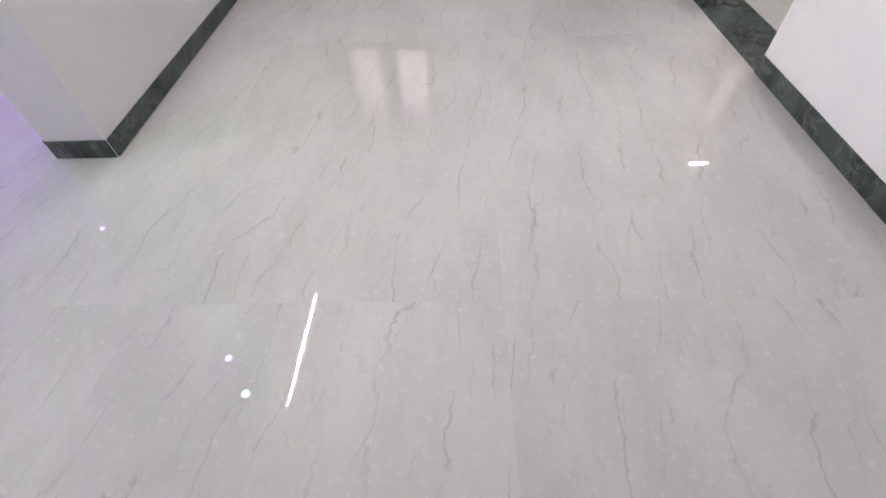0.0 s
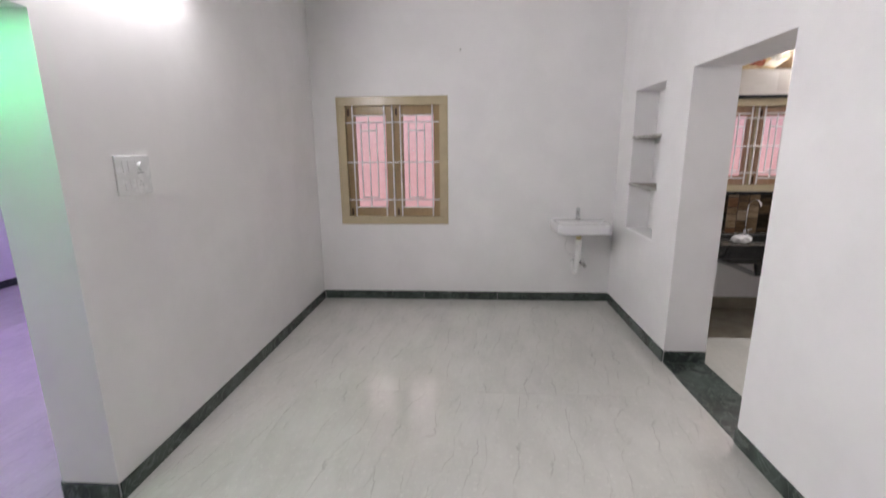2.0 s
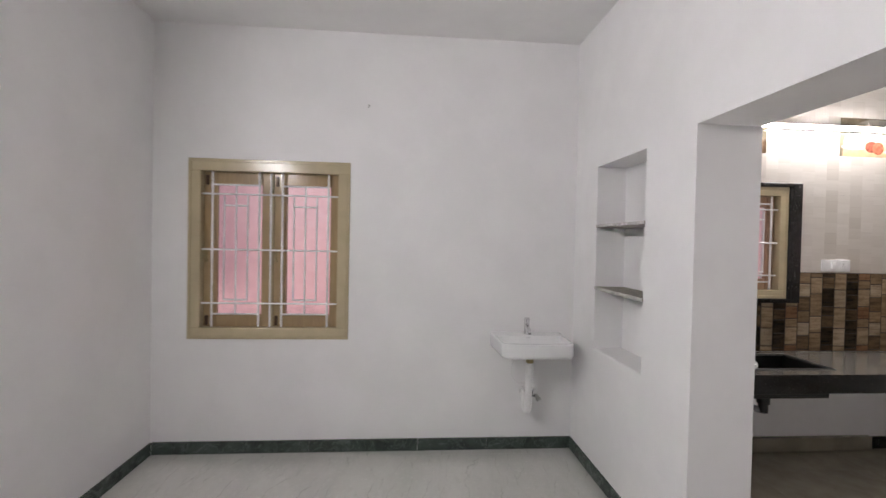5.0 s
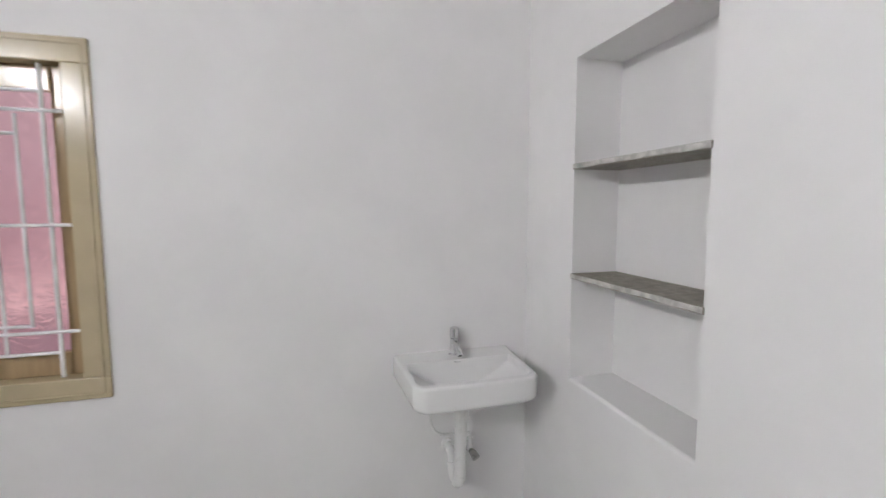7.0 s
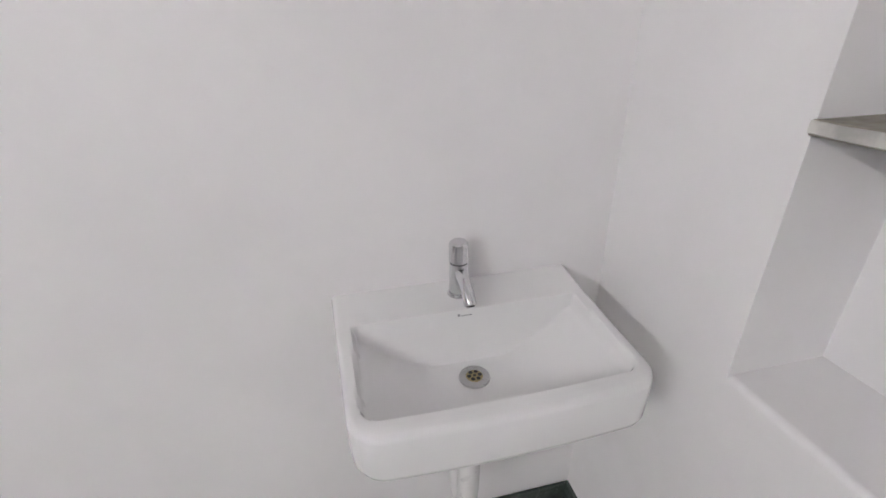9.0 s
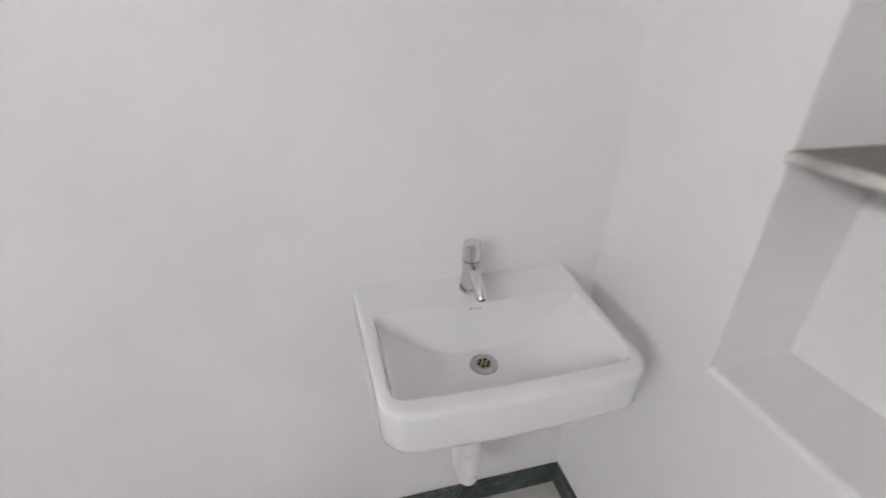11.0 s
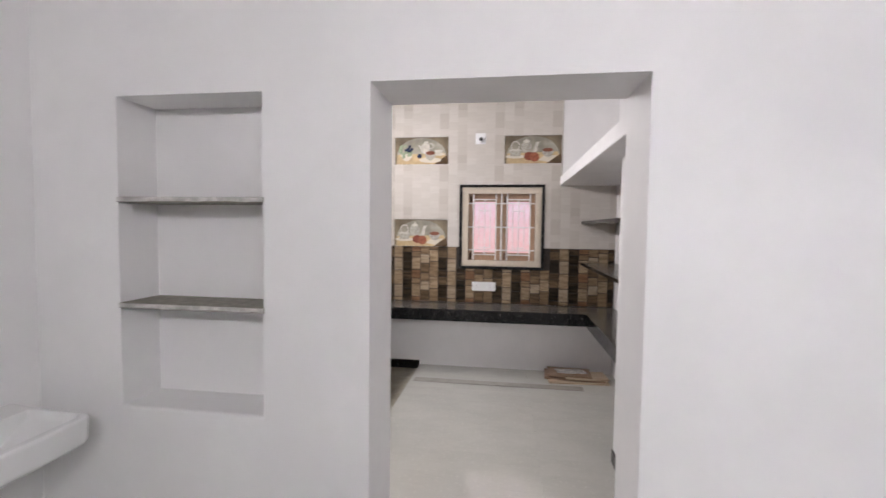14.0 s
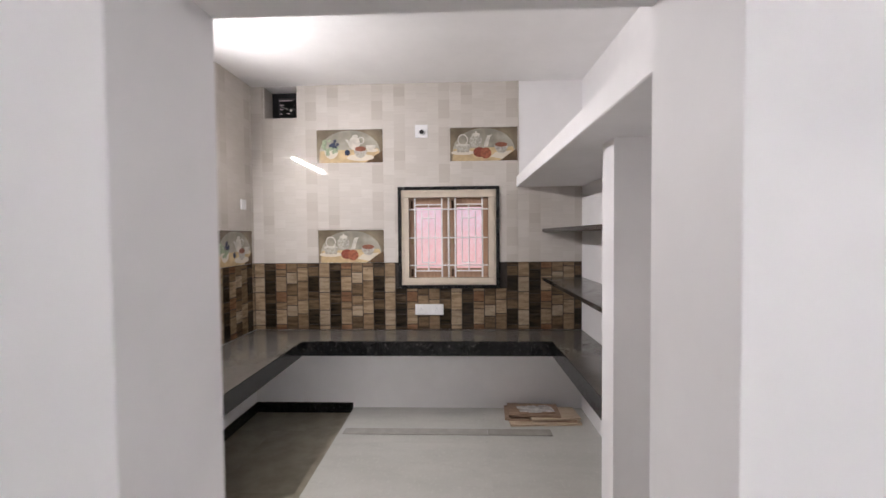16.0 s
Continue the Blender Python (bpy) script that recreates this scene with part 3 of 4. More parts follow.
# ---- wash basin ----
def basin():
    ob = thing("wash_basin", "white ceramic wall-hung wash basin below a chrome tap", "wash basin", (1.215, YB, 0.77))
    x0, x1, y0, y1, zt = 0.950, 1.480, 4.222, YB, 0.872
    cx, wide, deep, R = (x0 + x1) / 2, x1 - x0, y1 - y0, 0.012
    near = [0.0, 0.0004, 0.0014, 0.003, 0.005, 0.0075, 0.010, 0.0125, 0.016, 0.020]
    us = near + [0.024 + (wide - 0.048) * k / 96 for k in range(97)] + [wide - n for n in reversed(near)]
    vs = near + [0.024 + (deep - 0.024) * k / 72 for k in range(73)]
    bm = bmesh.new()

    def soft_min(a, b, soft):
        h = max(soft - abs(a - b), 0.0) / soft
        return min(a, b) - h * h * soft * 0.25

    def depth(x, y):
        """How far the bowl lies under the rim."""
        s, t, q, r = min(x - 0.984, 1.446 - x), y - 4.254, 4.494 - y, 0.032
        if s <= 0 or t <= 0 or q <= 0:
            return 0.0
        if s < r and t < r:
            t = s = r - math.hypot(r - s, r - t)
            if s <= 0:
                return 0.0
        lip = min(1.0, min(s, t, q) / 0.012)
        cup = 0.020 + 0.094 * (1 - (abs(x - 1.209) / 0.234) ** 1.5)
        cup = soft_min(soft_min(soft_min(cup, 0.098, 0.010), 2.3 * q + 0.004, 0.008), 2.6 * t, 0.008)
        return max(cup, 0.0) * lip * lip * (3 - 2 * lip)

    top = []
    for v in vs:
        row = []
        for u in us:
            side, r = min(u, wide - u), 0.05
            x, y, edge = x0 + u, y0 + v, min(side, v)
            if side < r and v < r:
                dx, dy = r - side, r - v
                d, m = math.hypot(dx, dy), max(dx, dy)
                edge = r - m
                if d > 0:
                    x += (1 if u < wide / 2 else -1) * dx * (1 - m / d)
                    y += dy * (1 - m / d)
            round_off = R - math.sqrt(R * R - (R - edge) ** 2) if edge < R else 0.0
            f = (y1 - y) / deep
            x = cx + (x - cx) * (1 - 0.068 * f)
            z = zt - depth(x, y) + 0.006 * max(0, (y - 4.50) / 0.1) - round_off
            row.append(bm.verts.new((x, y - 0.010 * f * f * (1 - (2 * u / wide - 1) ** 2), z)))
        top.append(row)
    for p, q in zip(top, top[1:]):
        for i in range(len(us) - 1):
            bm.faces.new((p[i], p[i + 1], q[i + 1], q[i]))
    rim = top[0] + [row[-1] for row in top[1:]] + top[-1][-2::-1] + [row[0] for row in top[-2:0:-1]]
    last = rim
    for inset, drop in ((0.0, 0.026), (0.001, 0.080), (0.004, 0.091), (0.012, 0.100), (0.03, 0.106), (0.12, 0.124), (0.19, 0.128)):
        ring = []
        for v in rim:
            ring.append(bm.verts.new((cx + (v.co.x - cx) * (1 - inset / 0.265), YB - (YB - v.co.y) * (1 - inset / 0.38), zt - drop)))
        for i in range(len(rim)):
            j = (i + 1) % len(rim)
            bm.faces.new((last[i], ring[i], ring[j], last[j]))
        last = ring
    bm.faces.new(last)
    part("bowl", bm, CERAMIC, ob, "", True)
    part("outlet_sleeve", rod(bmesh.new(), (1.203, 4.416, 0.700), (1.203, 4.414, 0.750), 0.027), BRASS, ob)
    # overflow mark and drain
    bm = bmesh.new()
    for a, b, lo, hi in ((0, 0.005, 0, 1), (0.006, 0.010, 0.1, 0.8), (0.011, 0.016, 0.1, 0.8), (0.017, 0.021, 0, 0.8), (0.022, 0.029, 0.1, 0.8)):
        ends = [(1.193 + x, 4.4835 + 0.0045 * k) for x, k in ((a, lo), (b, lo), (b, hi), (a, hi))]
        bm.faces.new([bm.verts.new((x, y - 0.0004, zt - depth(x, y) + 0.0018)) for x, y in ends])
    part("maker_mark", bm, GREYLINE, ob, "small grey printed mark")
    dz = zt - 0.098 + 0.004
    drain = part("drain", rod(bmesh.new(), (1.203, 4.404, dz - 0.006), (1.203, 4.404, dz), 0.031, 0.029, 32), DRAIN, ob, "chrome drain ring with a perforated brass grate", True)
    part("grate", rod(bmesh.new(), (1.203, 4.404, dz), (1.203, 4.404, dz + 0.0012), 0.0165, 0.015, 24), BRASS, drain, "perforated brass grate")
    for i in range(6):
        a = i * math.tau / 6
        c = (1.203 + 0.0105 * math.cos(a), 4.404 + 0.0105 * math.sin(a), dz + 0.001)
        part("grate_hole", rod(bmesh.new(), c, (c[0], c[1], c[2] + 0.0008), 0.0042, seg=10), HOLE, drain)
    part("grate_hole", rod(bmesh.new(), (1.203, 4.404, dz + 0.001), (1.203, 4.404, dz + 0.0018), 0.0032, seg=10), HOLE, drain)


basin()


def tap():
    x, y, z = 1.212, 4.548, 0.876
    ob = thing("basin_tap", "chrome pillar tap with a short sloping spout on the basin", "tap", (x, y, z))
    part("flange", rod(bmesh.new(), (x, y, z), (x, y, z + 0.006), 0.025, 0.0235, 28), CHROME, ob, smooth=True)
    bm = rod(bmesh.new(), (x, y, z + 0.005), (x, y, z + 0.072), 0.0205, 0.019, 28)
    part("pillar", bm, CHROME, ob, smooth=True)
    part("collar", rod(bmesh.new(), (x, y, z + 0.073), (x, y, z + 0.077), 0.0165, seg=28), CHROME, ob, smooth=True)
    bm = rod(bmesh.new(), (x, y, z + 0.077), (x, y, z + 0.116), 0.0205, 0.0195, 28)
    part("knob", bm, CHROME, ob, smooth=True)
    part("knob_cap", rod(bmesh.new(), (x, y, z + 0.116), (x, y, z + 0.120), 0.0195, 0.015, 28), CHROME, ob, smooth=True)
    bm = pipe(((x, y - 0.002, z + 0.058), (x + 0.001, y - 0.030, z + 0.049), (x + 0.002, y - 0.058, z + 0.032), (x + 0.003, y - 0.074, z + 0.014)), 0.0128, 16, 5)
    s = part("spout", bm, CHROME, ob, smooth=True)
    part("nozzle_mouth", rod(bmesh.new(), (x + 0.003, y - 0.0752, z + 0.0126), (x + 0.003, y - 0.0742, z + 0.0146), 0.0085, seg=16), HOLE, s)


tap()


def waste():
    ob = thing("waste_pipe", "white PVC bottle trap and waste pipe under the basin", "pipe", (1.203, 4.46, 0.29))
    part("tail_pipe", rods(((1.203, 4.44, 0.40), (1.203, 4.418, 0.705), 0.0255), seg=20), PVC, ob, smooth=True)
    part("coupling_nut", rod(bmesh.new(), (1.203, 4.422, 0.640), (1.203, 4.419, 0.698), 0.033, 0.030, 12), PVC, ob)
    part("trap_bend", pipe(((1.203, 4.44, 0.42), (1.202, 4.44, 0.375), (1.200, 4.452, 0.345), (1.198, 4.476, 0.342), (1.196, 4.497, 0.362), (1.195, 4.512, 0.405)), 0.0245, 16, 6), PVC, ob, smooth=True)
    part("wall_arm", pipe(((1.195, 4.510, 0.395), (1.195, 4.535, 0.432), (1.195, 4.565, 0.44), (1.195, 4.598, 0.44)), 0.019, 14, 5), PVC, ob, smooth=True)
    part("wall_cover", rod(bmesh.new(), (1.195, 4.588, 0.44), (1.195, 4.599, 0.44), 0.028, 0.031, 24), PVC, ob, smooth=True)
    v = thing("angle_valve", "chrome angle valve on the wall below the basin", "valve", (1.29, YB, 0.42))
    part("wall_flange", rod(bmesh.new(), (1.29, 4.592, 0.42), (1.29, 4.599, 0.42), 0.027, 0.03, 24), CHROME, v, smooth=True)
    part("body", rods(((1.29, 4.59, 0.42), (1.29, 4.545, 0.42), 0.012)), CHROME, v, smooth=True)
    part("stem", rods(((1.29, 4.56, 0.42), (1.29, 4.56, 0.475), 0.014)), PVC, v, "white plastic hose nut", True)
    part("knob", rod(bmesh.new(), (1.294, 4.548, 0.418), (1.308, 4.520, 0.394), 0.015, 0.02, 10), STEEL, v, smooth=True)
    h = thing("inlet_hose", "thin white flexible hose from valve to tap", "hose", (1.29, 4.56, 0.46))
    part("hose", pipe(((1.29, 4.56, 0.462), (1.285, 4.56, 0.50), (1.24, 4.55, 0.508), (1.15, 4.54, 0.52), (1.105, 4.53, 0.57), (1.10, 4.52, 0.65), (1.13, 4.51, 0.73), (1.16, 4.52, 0.755)), 0.0055, 10, 6), PVC, h, smooth=True)


waste()


# ---- electrics ----
def plate(name, label, category, w, h, matrix, cells, group=""):
    """A modular switch plate. Local x along the wall, y out of it, z up, origin at its centre. Cells: (kind, x, z, w, h)."""
    ob = thing(name, label, category, matrix=matrix, group=group)
    ob["local"] = 1
    part("back_plate", boxes(((-w / 2, 0, -h / 2), (w / 2, 0.011, h / 2)), bevel=0.003, seg=2), PLASTIC, ob)
    for kind, x, z, cw, ch in cells:
        a, b = (x - cw / 2, 0.0105, z - ch / 2), (x + cw / 2, 0.0145, z + ch / 2)
        if kind == "switch":
            bm = boxes((a, (b[0], 0.0165, b[2])), bevel=0.0015)
            for v in bm.verts:
                if v.co.z > z and v.co.y > 0.012:
                    v.co.y -= 0.004
            part("rocker", bm, PLASTIC, ob)
        elif kind == "socket":
            s = part("socket", boxes((a, b), bevel=0.001), PLASTIC, ob)
            for dx, dz, r in ((-0.0095, -0.006, 0.003), (0.0095, -0.006, 0.003), (0, 0.011, 0.004)):
                part("pin_hole", rod(bmesh.new(), (x + dx, 0.0144, z + dz), (x + dx, 0.0148, z + dz), r, seg=10), GREYLINE, s)
        elif kind == "knob":
            k = part("regulator", boxes((a, b), bevel=0.001), PLASTIC, ob)
            part("dial", rod(bmesh.new(), (x, 0.0145, z), (x, 0.03, z), 0.021, 0.019, 24), PLASTIC, k, smooth=True)
            part("printed_scale", boxes(((x - 0.022, 0.0146, z - 0.031), (x + 0.022, 0.0149, z - 0.027))), GREYLINE, k)
    return ob


plate("switch_board", "white modular switch board with fan regulator on the dining wall", "switch", 0.215, 0.180, pose(XL, 2.08, 1.46, 0, 0, -90), [
    ("switch", 0.055, 0.04, 0.028, 0.055), ("switch", 0.022, 0.04, 0.028, 0.055), ("knob", -0.035, 0.04, 0.052, 0.056),
    ("socket", -0.03, -0.04, 0.055, 0.055), ("switch", 0.022, -0.04, 0.028, 0.055), ("switch", 0.055, -0.04, 0.028, 0.055)])
plate("counter_socket", "white modular socket plate on the dark mosaic above the counter", "socket", 0.262, 0.100, pose(XF - 0.007, 2.968, 0.921, 0, 0, 90), [
    ("socket", -0.07, 0, 0.06, 0.06), ("switch", -0.015, 0, 0.03, 0.06), ("switch", 0.018, 0, 0.03, 0.06), ("socket", 0.075, 0, 0.06, 0.06)])
plate("sink_switch", "white modular switch plate on tiles beside the sink window", "switch", 0.242, 0.094, pose(3.70, YN - 0.006, 1.414, 0, 0, 180), [
    ("switch", 0.03, 0, 0.028, 0.056), ("switch", -0.002, 0, 0.028, 0.056), ("socket", -0.06, 0, 0.055, 0.056)])
plate("single_switch", "small white switch plate high on the tiled sink wall", "switch", 0.09, 0.09, pose(4.78, YN - 0.006, 1.892, 0, 0, 180), [("switch", 0, 0, 0.03, 0.056)])
holder = plate("lamp_holder", "white square plate with round black lamp socket above the kitchen window", "lamp holder", 0.115, 0.118, pose(XF - 0.006, 3.026, 2.553, 0, 0, 90), [])
part("socket_ring", rod(bmesh.new(), (-0.004, 0.01, -0.01), (-0.004, 0.028, -0.01), 0.032, 0.027, 24), PLASTIC, holder, smooth=True)
part("socket_mouth", rod(bmesh.new(), (-0.004, 0.0275, -0.01), (-0.004, 0.029, -0.01), 0.021, seg=20), HOLE, holder)


def tube_light(name, label, a, b, out, glow, low=-74, high=28):
    """A batten with a glowing tube from a to b; out is the way from the wall."""
    a, b, o = Vector(a), Vector(b), Vector(out)
    d = (b - a).normalized()
    ob = thing(name, label, "tube light", a)
    m = Matrix((d, o, Vector((0, 0, 1)))).transposed().to_4x4()
    m.translation = a
    n = (b - a).length
    bm = boxes(((-0.02, 0, -0.014), (n + 0.02, 0.03, 0.014)), bevel=0.003)
    bm.transform(m)
    part("batten", bm, PLASTIC, ob)
    for x in (-0.012, n - 0.008):
        bm = boxes(((x, 0.028, -0.015), (x + 0.02, 0.068, 0.015)), bevel=0.004)
        bm.transform(m)
        part("end_cap", bm, PLASTIC, ob)
    part("tube", rod(bmesh.new(), a + o * 0.048 + d * 0.01, b + o * 0.048 - d * 0.01, 0.0172, seg=20), PLASTIC, ob, "white tube back", True)
    up, bm, rows = Vector((0, 0, 1)), bmesh.new(), []
    for k in range(11):
        h = radians(low + (high - low) * k / 10)
        w = (o * math.cos(h) + up * math.sin(h)) * 0.0185 + o * 0.048
        rows.append([bm.verts.new(a + w + d * 0.012), bm.verts.new(b + w - d * 0.012)])
    for p, q in zip(rows, rows[1:]):
        bm.faces.new((p[0], p[1], q[1], q[0]))
    part("glowing_cover", bm, glow, ob, "lit white diffuser", True)


tube_light("tube_light", "lit white tube light on the dining wall near the ceiling", (XL + 0.001, 1.47, 2.44), (XL + 0.001, 2.66, 2.50), (1, 0, 0), TUBE, -60, 32)
tube_light("tube_light", "lit white tube light above the kitchen sink window", (2.98, YN - 0.007, 2.485), (4.14, YN - 0.007, 2.485), (0, -1, 0), TUBE_K)


# added out of view to brighten the hall and the opening's jamb
tube_light("tube_light", "unseen white tube light added on the hall wall as fill", (HX0 + 0.001, 0.1, 2.45), (HX0 + 0.001, 1.3, 2.45), (1, 0, 0), FILL_H)


def downlight(x, y, r, glow, colour, top=H):
    ob = thing("downlight", "round %s LED downlight set flush overhead" % colour, "downlight", (x, y, top), "hall downlights")
    bm = rod(bmesh.new(), (x, y, top - 0.012), (x, y, top - 0.001), r + 0.012, r + 0.016, 28)
    part("rim", bm, PLASTIC, ob, smooth=True)
    part("lens", rod(bmesh.new(), (x, y, top - 0.0145), (x, y, top - 0.0121), r, seg=24), glow, ob, "lit %s lens" % colour)


for x, y in ((-4.70, 4.09), (-2.37, 2.20), (-3.4, 0.4), (-4.63, 0.4)):
    downlight(x, y, 0.035, LED_PURPLE, "purple")
downlight(-1.588, 1.44, 0.025, LED_GREEN, "green", OPENH)

# hidden strip added to tint the hall purple beyond what the downlights give
hall_fill = thing("purple_fill_strip", "unseen purple LED strip added at the hall ceiling edge as fill", "LED strip", (XLO, 3.0, H))
part("channel", boxes(((XLO - 0.05, 1.0, H - 0.05), (XLO - 0.001, 4.9, H - 0.001)), bevel=0.003), PLASTIC, hall_fill)
part("glowing_strip", boxes(((XLO - 0.056, 1.01, H - 0.045), (XLO - 0.051, 4.89, H - 0.006))), LED_FILL, hall_fill, "lit purple strip")

hook = thing("fan_hook", "metal fan hook hanging from the ceiling on a rod", "hook", (0.05, 3.42, H))
part("junction_hole", rod(bmesh.new(), (0.05, 3.42, H - 0.004), (0.05, 3.42, H - 0.0005), 0.022, seg=20), HOLE, hook)
part("rod", rods(((0.05, 3.42, H - 0.003), (0.053, 3.42, H - 0.085), 0.005)), PVC, hook, smooth=True)
part("hook_eye", pipe(((0.035, 3.42, H - 0.003), (0.035, 3.42, H - 0.03), (0.05, 3.42, H - 0.038), (0.065, 3.42, H - 0.03), (0.065, 3.42, H - 0.003)), 0.004, 8, 4), STEEL, hook, smooth=True)
nail = thing("wall_nail", "small bent nail driven into the back wall", "nail", (0.027, YB, 2.496))
part("shank", rods(((0.027, YB + 0.005, 2.496), (0.033, YB - 0.022, 2.503), 0.0035), seg=8), STEEL, nail)
part("head", rods(((0.033, YB - 0.022, 2.503), (0.0335, YB - 0.024, 2.5035), 0.008), seg=10), STEEL, nail)


# ---- kitchen counter and shelves ----
def counter():
    ob = thing("counter", "black granite kitchen counter running round three walls", "counter", (XF, YN, CB))
    sx0, sx1, sy0, sy1 = 2.50, 3.19, 4.12, 4.50
    fx, fn, fs = 4.538, 4.005, 1.932
    top = [((fx, YK + 0.001, CT - 0.022), (XF - 0.008, YN - 0.008, CT)),
           ((XKW + 0.002, fn, CT - 0.022), (sx0, YN - 0.008, CT)), ((sx1, fn, CT - 0.022), (fx, YN - 0.008, CT)),
           ((sx0, fn, CT - 0.022), (sx1, sy0, CT)), ((sx0, sy1, CT - 0.022), (sx1, YN - 0.008, CT)),
           ((3.106, YK + 0.001, CT - 0.022), (fx, fs, CT))]
    for slabs in (top[:1], top[1:5], top[5:]):
        part("worktop", boxes(*slabs), GREYSTONE, ob, "polished dark grey granite top")
    for a, b in (((fx - 0.002, fs + 0.002, CB), (fx + 0.025, fn - 0.002, CT - 0.001)), ((XKW + 0.002, fn - 0.002, CB), (fx + 0.025, fn + 0.025, CT - 0.001)), ((3.106, fs - 0.025, CB), (fx + 0.025, fs + 0.002, CT - 0.001))):
        part("front_edge", boxes((a, b), bevel=0.002), BLACK, ob, "black granite drop edge with pale flecks")
    part("underside", boxes(((fx + 0.026, YK + 0.002, CB + 0.03), (XF - 0.001, YN - 0.01, CT - 0.023)), ((sx1 + 0.05, fn + 0.026, CB + 0.03), (fx + 0.026, YN - 0.01, CT - 0.023))), PAINT, ob)
    k = thing("kitchen_sink", "black composite sink set into the counter under the window", "sink", (2.84, 4.3, 0.53))
    w = 0.012
    part("bowl", boxes(((sx0, sy0, 0.535), (sx1, sy1, 0.535 + w)), ((sx0, sy0, 0.535 + w), (sx0 + w, sy1, CT)), ((sx1 - w, sy0, 0.535 + w), (sx1, sy1, CT)),
                       ((sx0 + w, sy0, 0.535 + w), (sx1 - w, sy0 + w, CT)), ((sx0 + w, sy1 - w, 0.535 + w), (sx1 - w, sy1, CT)), bevel=0.003), SINKBLACK, k)
    part("rim", boxes(((sx0 - 0.02, sy0 - 0.02, CT + 0.0005), (sx1 + 0.02, sy0 + 0.008, CT + 0.007)), ((sx0 - 0.02, sy1 - 0.008, CT + 0.0005), (sx1 + 0.02, sy1 + 0.02, CT + 0.007)),
                      ((sx0 - 0.02, sy0 + 0.008, CT + 0.0005), (sx0 + 0.008, sy1 - 0.008, CT + 0.007)), ((sx1 - 0.008, sy0 + 0.008, CT + 0.0005), (sx1 + 0.02, sy1 - 0.008, CT + 0.007)), bevel=0.002), SINKBLACK, k)
    part("waste_outlet", rods(((2.87, 4.3, 0.44), (2.87, 4.3, 0.535), 0.04), seg=20), BLACKPL, k)
    d = thing("sink_drain", "grey plastic drain pipe sloping away under the sink", "pipe", (2.87, 4.3, 0.36))
    part("elbow", rods(((2.87, 4.3, 0.375), (2.87, 4.3, 0.445), 0.03), seg=16), BLACKPL, d, smooth=True)
    part("drain_pipe", pipe(((2.87, 4.3, 0.40), (2.84, 4.32, 0.39), (2.64, 4.45, 0.47), (2.45, 4.605, 0.51)), 0.022, 12, 5), GREYLINE, d, smooth=True)
    f = thing("kitchen_tap", "chrome swan-neck tap mounted above the sink", "tap", (2.85, 4.55, CT))
    part("base", rod(bmesh.new(), (2.85, 4.555, CT), (2.85, 4.555, CT + 0.05), 0.024, 0.02, 20), CHROME, f, smooth=True)
    part("swan_neck", pipe(((2.85, 4.555, CT + 0.04), (2.85, 4.555, 0.95), (2.855, 4.545, 1.04), (2.872, 4.495, 1.075), (2.89, 4.445, 1.055), (2.895, 4.432, 1.02)), 0.0075, 12, 6), CHROME, f, smooth=True)
    part("lever", rods(((2.87, 4.555, CT + 0.035), (2.905, 4.535, CT + 0.055), 0.007)), CHROME, f, smooth=True)
    g = thing("plastic_bag", "crumpled translucent plastic bag lying on the sink rim", "bag", (2.56, 4.12, CT + 0.006))
    bm = bmesh.new()
    bmesh.ops.create_icosphere(bm, subdivisions=4, radius=1)
    for v in bm.verts:
        n = noise.noise(v.co * 2.1) * 0.35 + noise.noise(v.co * 5.3) * 0.2
        v.co = Vector((2.56 + v.co.x * 0.08 * (1 + n), 4.10 + v.co.y * 0.045 * (1 + n), CT + 0.038 + max(-0.031, v.co.z * 0.038 * (1 + n))))
    part("folds", bm, BAG, g)


counter()
for z in (1.632, 1.190):
    s = thing("wall_shelf", "black granite shelf slab between pier and tiled wall", "shelf", (4.0, YK, z), "kitchen shelves")
    part("slab", boxes(((3.106, YK + 0.001, z), (XF - 0.009, 1.925, z + 0.024)), bevel=0.001), GREYSTONE, s)
    part("front_edge", boxes(((3.106, 1.925, z - 0.004), (XF - 0.009, 1.934, z + 0.025)), bevel=0.0015), BLACK, s, "polished black front edge")

skirting("baseboard_corner", [(XF, 3.69, XF, YN, -1, 0, ()), (4.05, YN, XF - 0.015, YN, 0, -1, ())], h=0.047, t=0.014, material=BLACK, foot=-0.049)["label"] = "low black granite skirting in the kitchen corner"

strip = thing("stone_strip", "flat grey stone strip lying across the kitchen floor", "strip", (4.49, 2.8, 0))
for y0, y1, z, col in ((2.470, 3.645, 0.0068, (0.40, 0.385, 0.345)), (1.955, 2.467, 0.007, (0.36, 0.345, 0.308))):
    part("slab", boxes(((4.415, y0, 0.0025), (4.525, y1, z)), bevel=0.001), plain("grey_strip_stone", col, 0.2, vary=0.1, bump=0), strip)


